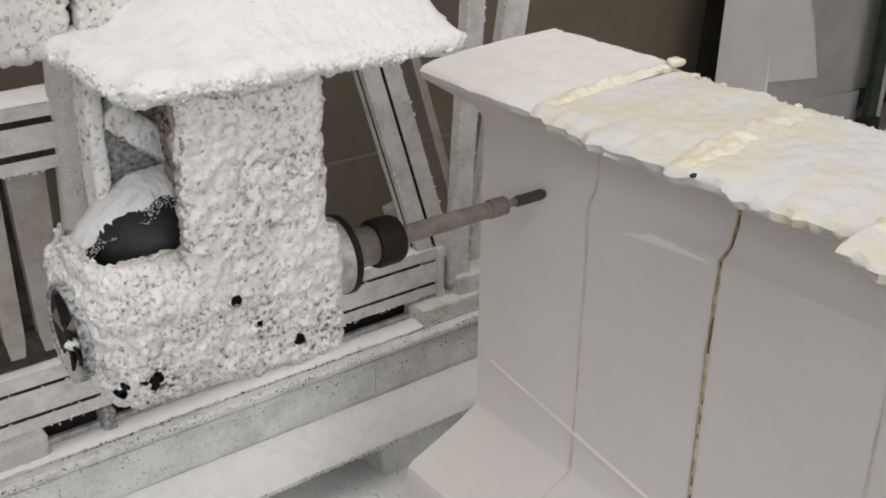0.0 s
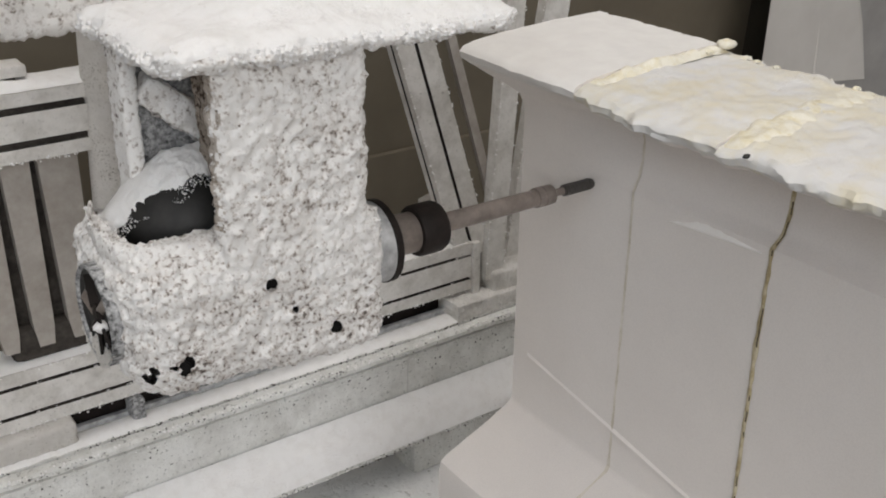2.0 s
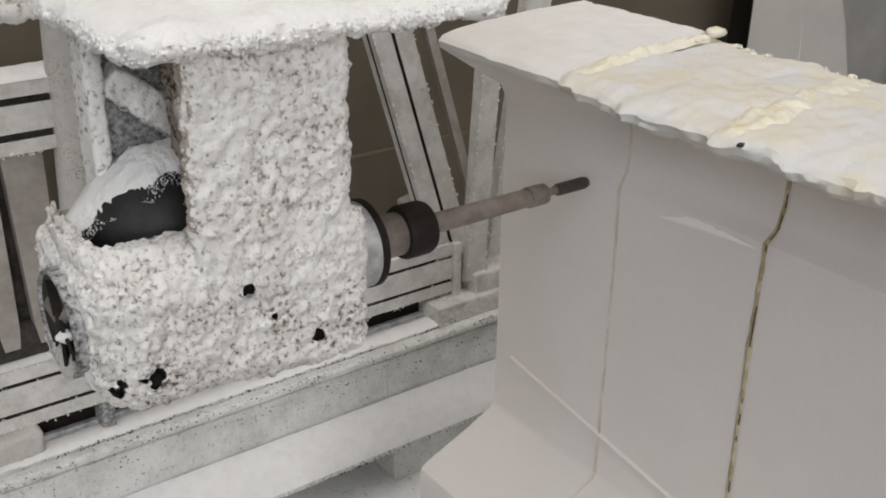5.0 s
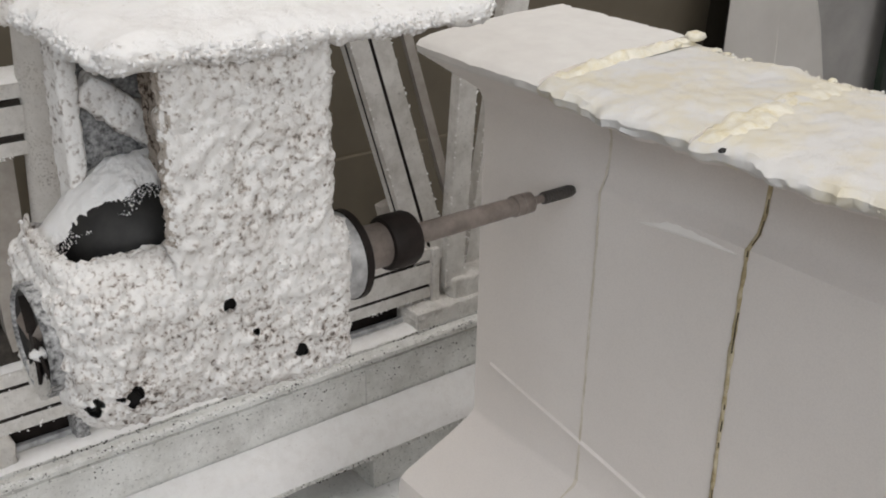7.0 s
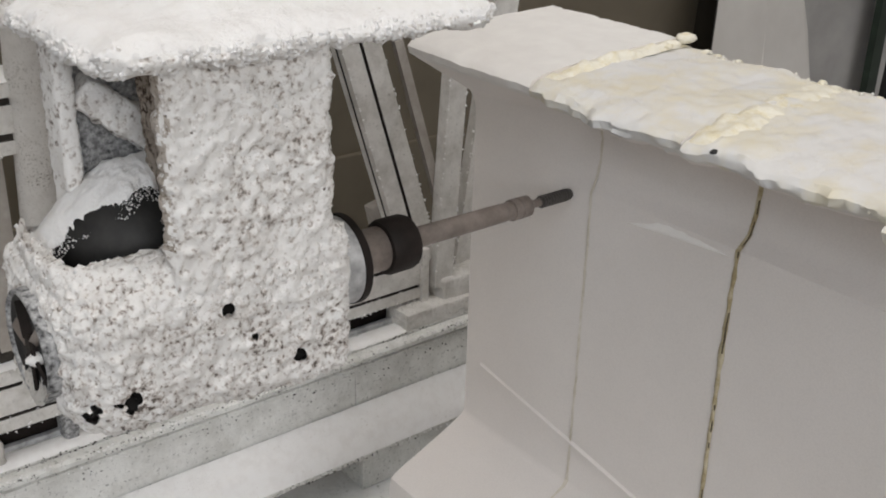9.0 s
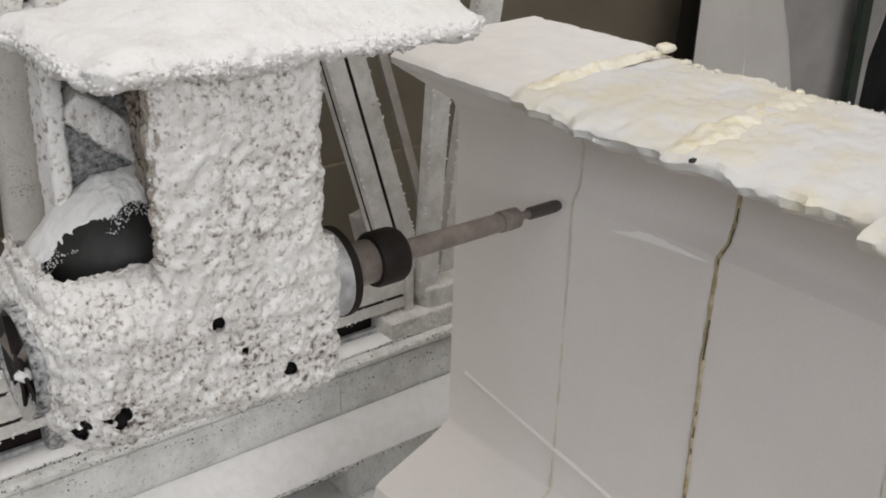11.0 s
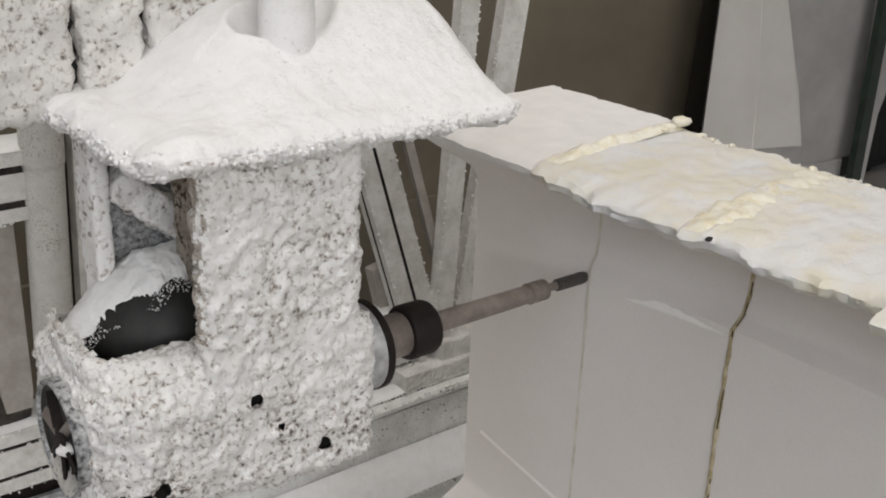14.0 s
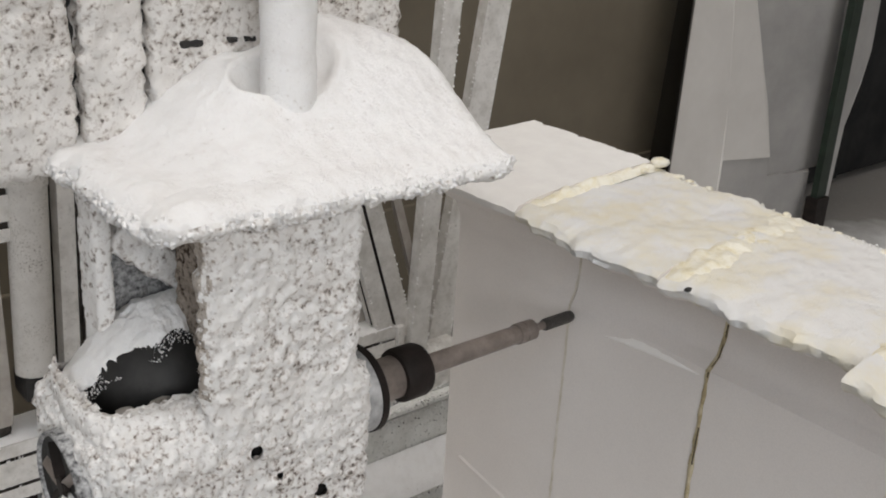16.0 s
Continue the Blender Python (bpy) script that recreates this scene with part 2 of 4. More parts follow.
def lathe(profile, segs=48, at=(0, 0)):
    """A body of revolution round the x axis through (y, z) = at. profile: (x, radius)."""
    bm = bmesh.new()
    rings = []
    for x, r in profile:
        rings.append([bm.verts.new((x, at[0] + r * math.cos(a * math.tau / segs), at[1] + r * math.sin(a * math.tau / segs))) for a in range(segs)])
    for p, q in zip(rings, rings[1:]):
        for k in range(segs):
            bm.faces.new((p[k], p[(k + 1) % segs], q[(k + 1) % segs], q[k]))
    bm.faces.new(rings[0])
    bm.faces.new(rings[-1][::-1])
    return bm


def beam(length, w, h, slots_w, slots_h, m, slot=0.009, deep=0.012):
    """A slotted aluminium extrusion along x: w across y, h up z, slots in its faces."""
    def side(n, span):
        pts = []
        for k in range(n):
            c = span * (k + 0.5) / n
            pts += [(c - slot / 2, 0), (c - slot / 2, deep), (c + slot / 2, deep), (c + slot / 2, 0)]
        return pts
    out = [(0.0, 0.0)] + [(a, d) for a, d in side(slots_w, w)] + [(w, 0.0)] + [(w - d, a) for a, d in side(slots_h, h)] + [(w, h)]
    out += [(w - a, h - d) for a, d in side(slots_w, w)] + [(0.0, h)] + [(d, h - a) for a, d in side(slots_h, h)]
    bm = bmesh.new()
    a = [bm.verts.new(m @ Vector((0, y, z))) for y, z in out]
    b = [bm.verts.new(m @ Vector((length, y, z))) for y, z in out]
    # slot faces take the dark second material: shade of their depth in the colour
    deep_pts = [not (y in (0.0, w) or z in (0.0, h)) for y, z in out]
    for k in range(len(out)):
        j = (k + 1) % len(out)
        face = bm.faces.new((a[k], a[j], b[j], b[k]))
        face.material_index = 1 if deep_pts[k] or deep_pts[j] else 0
    bm.faces.new(a)
    bm.faces.new(b[::-1])
    return bm


def crumbs(points, size, seed, bm=None):
    """Small angular foam grains, joined."""
    rnd = random.Random(seed)
    bm = bm or bmesh.new()
    for p in points:
        s = size * rnd.uniform(0.45, 1.25)
        t = Matrix.Translation(p) @ Euler((rnd.uniform(0, 6), rnd.uniform(0, 6), rnd.uniform(0, 6))).to_matrix().to_4x4()
        vs = [bm.verts.new(t @ Vector((v[0] * s * rnd.uniform(0.7, 1.2), v[1] * s * rnd.uniform(0.7, 1.2), v[2] * s * rnd.uniform(0.7, 1.2)))) for v in ((1, 0, 0), (-1, 0, 0), (0, 1, 0), (0, -1, 0), (0, 0, 1), (0, 0, -1))]
        for i, j, k in ((0, 2, 4), (2, 1, 4), (1, 3, 4), (3, 0, 4), (2, 0, 5), (1, 2, 5), (3, 1, 5), (0, 3, 5)):
            bm.faces.new((vs[i], vs[j], vs[k]))
    return bm


# ---- hall ----
def hall():
    w, e, s, n, h = HALL
    bm = bmesh.new()
    bmesh.ops.create_grid(bm, x_segments=130, y_segments=120, size=0.5, matrix=Matrix.Translation(((w + e) / 2, (s + n) / 2, 0)) @ Matrix.Diagonal((e - w, n - s, 1, 1)))
    for v in bm.verts:
        v.co.z = 0.012 * noise.noise(v.co * 2.2) + 0.008 * noise.noise(v.co * 7) - 0.012
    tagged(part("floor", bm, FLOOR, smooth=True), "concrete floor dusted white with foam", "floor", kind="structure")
    # walls and ceiling out of view are added to enclose and shape the light
    t = 0.15
    bm = box(w - t, -5.0, s - t, s, 0, h)
    box(-1.0, e + t, s - t, s, 0, h, bm=bm)
    box(-5.0, -1.0, s - t, s, 5.55, h, bm=bm)
    box(-5.0, -1.0, s - t, s, 0, 2.45, bm=bm)
    tagged(part("wall_south", bm, PLASTER), "unseen grey hall wall with an added wide high window opening", "wall", kind="structure")
    bm = box(w - t, w, s, -4.35, 0, h)
    box(w - t, w, -0.85, n, 0, h, bm=bm)
    box(w - t, w, -4.35, -0.85, 0, 3.1, bm=bm)
    box(w - t, w, -4.35, -0.85, 5.4, h, bm=bm)
    tagged(part("wall_west", bm, PLASTER), "unseen grey hall wall with a high window opening", "wall", kind="structure")
    for nm, b in (("wall_east", (e, e + t, s, n, 0, h)), ("wall_north", (w - t, e + t, n, n + t, 0, h))):
        tagged(part(nm, box(*b), PLASTER), "plain grey plastered hall wall", "wall", kind="structure")
    bm = bmesh.new()
    xs, ys = (w - t, -2.15, 0.75, 2.5, 3.5, e + t), (s - t, -2.7, 1.7, n + t)
    for i in range(5):
        for j in range(3):
            if not (j == 1 and i == 1):
                box(xs[i], xs[i + 1], ys[j], ys[j + 1], h, h + 0.15, bm=bm)
    tagged(part("ceiling", bm, PLASTER), "unseen pale hall ceiling with an added rooflight", "ceiling", kind="structure")


hall()


# ---- partition of brown sheets behind the machine ----
def partition():
    ob = base("partition", (0.6, 1.6, 0), "olive-brown sheet partition behind the machine", "partition")
    tagged(ob, kind="structure")
    part("upper_sheet", box(-3.2, 2.44, 1.61, 1.64, 0.46, 3.2, 0.003), WALL, ob)
    part("lower_sheet", box(-3.2, 2.42, 1.592, 1.622, -0.01, 0.478, 0.003), WALL, ob)


partition()


# ---- glued foam moulding ----
LOW = [(0.0, 0.95), (0.0, 0.80), (0.0, 0.66), (0.0, 0.612), (-0.006, 0.603), (-0.05, 0.581), (-0.10, 0.560), (-0.136, 0.545), (-0.147, 0.537), (-0.150, 0.522),
       (-0.150, 0.35), (-0.150, 0.15), (-0.150, -0.005)]
CREST = [(0.138, 1.250), (0.05, 1.247), (-0.05, 1.241), (-0.10, 1.236), (-0.118, 1.231), (-0.125, 1.224), (-0.122, 1.215), (-0.108, 1.207)]
COVE_END = [(-0.075, 1.186), (-0.035, 1.161), (-0.012, 1.146), (-0.003, 1.128), (0.0, 1.108), (0.0, 1.085), (0.0, 1.06)]
COVE_DEEP = [(-0.060, 1.194), (-0.004, 1.184), (0.020, 1.172), (0.027, 1.142), (0.025, 1.108), (0.018, 1.083), (0.0, 1.068)]


def profile_at(y):
    """The moulding's outline at y: the cove grows deeper away from its end."""
    s = max(0.0, min(1.0, (0.12 - y) / 0.42))
    cove = [(xa + (xb - xa) * s, za + (zb - za) * s) for (xa, za), (xb, zb) in zip(COVE_END, COVE_DEEP)]
    return CREST + cove + LOW


def face_x(y, z):
    """The face's x at a height below the lip."""
    pts = profile_at(y)[len(CREST) + 3:]
    for (xa, za), (xb, zb) in zip(pts, pts[1:]):
        if zb <= z <= za:
            return xa + (xb - xa) * (za - z) / (za - zb)
    return 0.0


def foam_segment(y0, y1, seed, lip_shift=0.0, rough=1.0, drop=0.0):
    """One glued slice of the moulding between y0 and y1, rough along its top edge."""
    ref = profile_at(0.0)
    counts = [max(1, round(math.hypot(xb - xa, zb - za) / (0.006 if za > 1.06 else 0.04))) for (xa, za), (xb, zb) in zip(ref, ref[1:])]
    n = max(2, round(abs(y1 - y0) / 0.006))
    body, rows = bmesh.new(), []
    for j in range(n + 1):
        y = y0 + (y1 - y0) * j / n
        row = []
        here, prof = profile_at(y), []
        for (xa, za), (xb, zb), c in zip(here, here[1:], counts):
            prof += [(xa + (xb - xa) * k / c, za + (zb - za) * k / c) for k in range(c)]
        prof.append(here[-1])
        for x, z in prof:
            q = Vector((x, y, z))
            if z > 1.197:
                edge = max(0.0, min(1.0, (-0.06 - x) / 0.05))
                wob = 0.007 * noise.noise(Vector((0.3, y * 16, seed))) + 0.0050 * noise.noise(Vector((z * 60, y * 55, seed))) + 0.0030 * noise.noise(Vector((z * 130, y * 120, seed)))
                q.x += wob * edge * rough - lip_shift * edge
                q.z -= drop * (1 + 0.7 * smooth_step(x / 0.12))
                q.z += rough * (0.003 * noise.noise(Vector((x * 14, y * 14, seed))) + 0.002 * noise.noise(Vector((x * 60, y * 60, seed))) - 0.010 * edge * max(0, noise.noise(Vector((seed, y * 22, 5.0)))))
                if x > 0.10:
                    q.x += 0.008 * noise.noise(Vector((seed, y * 40, 2.0))) + 0.006 * noise.noise(Vector((seed, y * 110, 2.0)))
            elif z > 1.06:
                q.x += 0.0015 * noise.noise(Vector((x * 20, y * 12, z * 20 + seed)))
            else:
                q.x += 0.0012 * noise.noise(Vector((0, y * 7, z * 5 + seed)))
            row.append(body.verts.new(q))
        row.append(body.verts.new((0.138, y, -0.005)))
        rows.append(row)
    for a, b in zip(rows, rows[1:]):
        m = len(a)
        for k in range(m):
            f = body.faces.new((a[k], a[(k + 1) % m], b[(k + 1) % m], b[k]))
            f.material_index = 1 if k < m - 2 and a[k].co.z > 1.204 and a[k].co.x < 0.15 else 0
    body.faces.new(rows[0])
    body.faces.new(rows[-1][::-1])
    return body


def seam_strip(y, width, proud, seed, gaps=None):
    """The glue line between two slices, following the moulding's face."""
    bm = bmesh.new()
    prof = []
    for (xa, za), (xb, zb) in zip(profile_at(y)[6:], profile_at(y)[7:]):
        n = max(1, round(math.hypot(xb - xa, zb - za) / 0.008))
        prof += [(xa + (xb - xa) * k / n, za + (zb - za) * k / n) for k in range(n)]
    last = None
    for x, z in prof:
        off = 0.0035 * noise.noise(Vector((seed, z * 6, 1.0))) + 0.0012 * noise.noise(Vector((seed, z * 40, 1.0)))
        w = width * (0.75 + 0.9 * noise.noise(Vector((seed, 7.0, z * 22))) ** 2 + 0.35 * noise.noise(Vector((seed, 3.0, z * 70))))
        up = 0.0 if 0.61 < z < 1.15 else 0.6
        vs = [bm.verts.new((x - proud * s - 0.0008, y + off + w * d, z - proud * s * up)) for d, s in ((-0.5, 0.2), (-0.2, 1.0), (0.2, 1.0), (0.5, 0.2))]
        if last:
            for k in range(3):
                bm.faces.new((last[k], last[k + 1], vs[k + 1], vs[k]))
        last = None if gaps is not None and noise.noise(Vector((gaps, z * 15, 2.0))) + 0.7 * noise.noise(Vector((gaps, z * 70, 5.0))) > -0.10 else vs
    return bm


def blob_row(points, seed):
    """Lumpy squeezed-out glue, joined: points (x, y, z, radius)."""
    bm = bmesh.new()
    rnd = random.Random(seed)
    for x, y, z, r in points:
        own = bmesh.new()
        bmesh.ops.create_icosphere(own, subdivisions=2, radius=1.0)
        for v in own.verts:
            d = v.co.normalized()
            k = r * (1 + 0.35 * noise.noise(d * 1.7 + Vector((x * 50, y * 50, seed))))
            v.co = Vector((x + d.x * k * 1.2, y + d.y * k, z - 0.25 * r + d.z * k * 0.62))
        me = bpy.data.meshes.new("tmp")
        own.to_mesh(me)
        own.free()
        bm.from_mesh(me)
        bpy.data.meshes.remove(me)
    return bm


def glue_ridge(xa, xb, y_of, width, height, seed, drop=0.0):
    """A lumpy ridge of set glue across the top, sunk into the foam at its borders."""
    bm, last = bmesh.new(), None
    n = round((xb - xa) / 0.0025)
    for i in range(n + 1):
        x = xa + (xb - xa) * i / n
        w = width * (1 + 0.55 * noise.noise(Vector((x * 28, seed, 1.0))) + 0.3 * noise.noise(Vector((x * 90, seed, 4.0))))
        row = []
        for k in range(15):
            v = k / 14 * 2 - 1
            y = y_of(x) + v * w + 0.006 * noise.noise(Vector((x * 22, seed, 8.0)))
            lump = noise.noise(Vector((x * 34, y * 42, seed))) + 0.32 * noise.noise(Vector((x * 95, y * 95, seed))) + 0.12 * noise.noise(Vector((x * 210, y * 210, seed)))
            h = height * (max(0.0, 1 - v * v) ** 0.6) * max(0.03, 0.65 + 1.0 * lump) * smooth_step(i / 7) * smooth_step((n - i) / 7) - 0.0035 * max(v * v, 1 - smooth_step(i / 5))
            h *= 1 - 0.5 * smooth_step(i / n) if drop > 0.004 else 1
            row.append(bm.verts.new((x, y, top_z(x) - drop * (1 + 0.7 * smooth_step(x / 0.12)) - 0.0005 + h)))
        if last:
            for k in range(14):
                bm.faces.new((last[k], last[k + 1], row[k + 1], row[k]))
        last = row
    return bm


def top_z(x):
    for (xa, za), (xb, zb) in zip(CREST, CREST[1:]):
        if xb <= x <= xa:
            return za + (zb - za) * (x - xa) / (xb - xa)
    return 1.23


def moulding():
    ob = base("foam_moulding", (0, -0.4, 0), "white polystyrene cornice moulding glued from upright slices", "foam block")
    cuts = [0.142, -0.097, -0.329, -0.575, -0.81, -1.05]
    for k, (a, b) in enumerate(zip(cuts, cuts[1:])):
        body = foam_segment(a - (0.0006 if k else 0), b + 0.0006, 3.1 + 2 * k, 0.035 if k >= 3 else 0.0, 1.25 if k else 0.4, 0.0055 if k else 0.0)
        seg = part("foam_slice", body, EPS, ob, "slice with a cream glue-smeared top" if k else "", smooth=True, sharp=38)
        seg.data.materials.append(EPS_TOP if k else EPS_CLEAN)
    for k, (y, w, m, lab) in enumerate(((-0.097, 0.0055, SEAM_PALE, "thin pale glue joint"), (-0.329, 0.0082, SEAM, "dark gappy glue joint"), (-0.575, 0.004, SEAM_PALE, ""), (-0.81, 0.004, SEAM_PALE, ""))):
        part("glue_joint", seam_strip(y, w, 0.0012 if m is SEAM else 0.0003, 4.0 + k), m, ob, lab)
    part("glue_gap", seam_strip(-0.3305, 0.0026, 0.0018, 5.0, 3.0), GAP, ob, "dark open gap in the glue joint")
    rnd = random.Random(5)
    bead = part("glue_bead", glue_ridge(-0.105, 0.137, lambda x: -0.106 + 0.015 * (x + 0.10), 0.011, 0.0075, 1.0, 0.0025), GLUE, ob, "yellow squeezed-out glue bead", smooth=True)
    pts = [(0.134, -0.112, 1.256, 0.012), (0.120, -0.106, 1.248, 0.008), (0.104, -0.109, 1.247, 0.006), (0.137, -0.145, 1.241, 0.008), (0.136, -0.163, 1.240, 0.006)]
    pts += [(0.132 + rnd.gauss(0, 0.003), -0.17 - 0.74 * rnd.random(), 1.2385 + rnd.gauss(0, 0.0015), rnd.uniform(0.003, 0.0065)) for k in range(46)]
    part("glue_lump", blob_row(pts, 1), GLUE, bead, "bulging lump of set glue", smooth=True)
    part("glue_bead", glue_ridge(-0.122, 0.135, lambda x: -0.354 + 0.12 * (x + 0.115), 0.024, 0.0075, 2.0, 0.0055), GLUE, ob, "broad lumpy yellow glue bead", smooth=True)
    part("glue_bead", glue_ridge(-0.122, 0.135, lambda x: -0.586 + 0.08 * (x + 0.115), 0.020, 0.0055, 3.0, 0.0055), GLUE, ob, smooth=True)
    edge = []
    for k in range(220):
        y = -0.1 - 0.8 * rnd.random()
        edge.append((0.131 + rnd.gauss(0, 0.003), y, 1.2385 + rnd.gauss(0, 0.002)))
    for k in range(60):
        y = -0.11 - 0.45 * rnd.random()
        edge.append((-0.119 + rnd.gauss(0, 0.002), y, 1.216 + rnd.gauss(0, 0.002)))
    tagged(part("edge_crumbs", crumbs([Vector(p) for p in edge], 0.0030, 8), EPS_TOP, ob, smooth=True), kind="stuff")
    # thin raised cutting line across the lower face
    bm = bmesh.new()
    last = None
    for k in range(61):
        s = k / 60
        y, z = 0.106 - 0.40 * s, 0.710 - 0.066 * s
        vs = [bm.verts.new((-d, y, z + h)) for d, h in ((-0.001, 0.0055), (0.0030, 0.0015), (0.0030, -0.0015), (-0.001, -0.0055))]
        if last:
            for i in range(3):
                bm.faces.new((last[i], last[i + 1], vs[i + 1], vs[i]))
        last = vs
    part("cutting_ridge", bm, EPS, ob)
    # pale strip under the cove: the highlight on its lower edge, put into the colour
    bm = bmesh.new()
    last = None
    for k in range(61):
        s = k / 60
        y, z = -0.163 - 0.155 * s, 1.046 + 0.012 * s
        w = 0.0085 * min(1.0, s / 0.3) * min(1.0, (1 - s) / 0.45) * (1 + 0.3 * noise.noise(Vector((s * 9, 2.0, 1.0))))
        vs = [bm.verts.new((face_x(y, z + h * w) - d, y, z + h * w)) for d, h in ((-0.0016, 1.5), (0.0004, 1.0), (0.0013, 0.5), (0.0024, 0.0), (-0.0014, -0.12))]
        if last:
            for i in range(4):
                bm.faces.new((last[i], last[i + 1], vs[i + 1], vs[i]))
        last = vs
    part("tool_mark", bm, COVE_HIGHLIGHT, ob, "pale strip painted as the lit edge under the cove", smooth=True)
    part("nail_hole", blob_row([(-0.1205, -0.368, 1.2225, 0.0048)], 3), BLACK, ob, "small black pit", smooth=True)


# ---- milling head ----
AX = 1.05  # height of the spindle axis


ROD = (-0.437, 0.030, 0.0285)  # x, y, radius of the lifting rod


def smooth_step(t):
    t = max(0.0, min(1.0, t))
    return t * t * (3 - 2 * t)


def snow_plate(head):
    x0, x1, y0, y1 = -0.648, -0.232, -0.103, 0.235
    part("carrier_plate", box(x0 + 0.014, x1 - 0.014, y0 + 0.014, y1, 1.324, 1.338, 0.003), CRUST_THIN, head)
    nx, ny = 150, 116
    top, grid = bmesh.new(), []
    for j in range(ny + 1):
        row = []
        for i in range(nx + 1):
            u, v = i / nx, j / ny
            x, y = x0 + (x1 - x0) * u, y0 + (y1 - y0) * v
            cx, cy = min(max(x, x0 + 0.03), x1 - 0.03), max(y, y0 + 0.03)
            d = Vector((x - cx, y - cy))
            if d.length > 0.030:
                d = d * (0.030 / d.length)
                x, y = cx + d.x, cy + d.y
            z = 1.353 + smooth_step((y + 0.10) / 0.20) * (0.004 + 0.076 * smooth_step((x + 0.60) / 0.16) + 0.034 * smooth_step((x + 0.44) / 0.10) - 0.064 * max(0.0, min(1.0, (x + 0.375) / 0.143)) ** 2.2 * (0.42 + 0.58 * smooth_step((y - 0.03) / 0.12)))
            z += 0.008 * noise.noise(Vector((x * 9, y * 9, 2.0))) + 0.004 * noise.noise(Vector((x * 26, y * 26, 4.0))) + 0.0016 * noise.noise(Vector((x * 90, y * 90, 4.0)))
            rim = min(x - x0, x1 - x, y - y0)
            z -= 0.010 * max(0.0, 1 - rim / 0.022) ** 2
            r = math.hypot((x - ROD[0] - 0.010) / 0.061, (y - ROD[1] - 0.023) / 0.040)
            if r < 1.25:
                z += 0.003 * max(0.0, 1 - abs(r - 1.05) / 0.2)
                z -= 0.038 * smooth_step((1.06 - r) / 0.34) * (0.08 + 0.92 * smooth_step((y - ROD[1] + 0.012) / 0.05))
            row.append(top.verts.new((x, y, z)))
        grid.append(row)
    for j in range(ny):
        for i in range(nx):
            top.faces.new((grid[j][i], grid[j][i + 1], grid[j + 1][i + 1], grid[j + 1][i]))
    # ragged skirt hanging over the plate's rim
    rim = [grid[j][0] for j in range(ny, -1, -1)] + grid[0][1:] + [grid[j][nx] for j in range(1, ny + 1)]
    prev = rim
    steps = ((0.12, 0.004), (0.25, 0.006), (0.40, 0.007), (0.55, 0.007), (0.70, 0.005), (0.85, 0.002), (1.0, -0.004), (1.02, -0.020))
    for step, (f, push) in enumerate(steps):
        ring = []
        for v in rim:
            q = v.co
            out = Vector((q.x - min(max(q.x, x0 + 0.05), x1 - 0.05), q.y - max(q.y, y0 + 0.05), 0))
            if out.length:
                out.normalize()
            low = 1.321 + 0.006 * noise.noise(Vector((q.x * 22, q.y * 22, 1.0))) + 0.005 * noise.noise(Vector((q.x * 70, q.y * 70, 1.0)))
            p = Vector((q.x, q.y, q.z + (low - q.z) * f))
            k = fuzz(p, 0.0065, 11.0)
            ring.append(top.verts.new(p + out * (push + k) + Vector((0, 0, 0.3 * k))))
        for a in range(len(rim) - 1):
            top.faces.new((prev[a], prev[a + 1], ring[a + 1], ring[a])).material_index = 1 if step > 1 else 0
        prev = ring
    heap = part("dust_cover", top, CRUST_WHITE, head, "deep heap of white foam dust on the plate", smooth=True)
    heap.data.materials.append(CRUST_SKIRT)
    return heap


def surface_points(ob, count, seed, keep=None):
    """Random places on a part, in world metres."""
    rnd = random.Random(seed)
    me, o = ob.data, ORIGIN[ob.name]
    polys = me.polygons
    out = []
    tries = 0
    while len(out) < count and tries < count * 20:
        tries += 1
        p = polys[rnd.randrange(len(polys))]
        q = p.center + o - p.normal * 0.0004
        if keep is None or keep(q, p.normal):
            out.append(q)
    return out


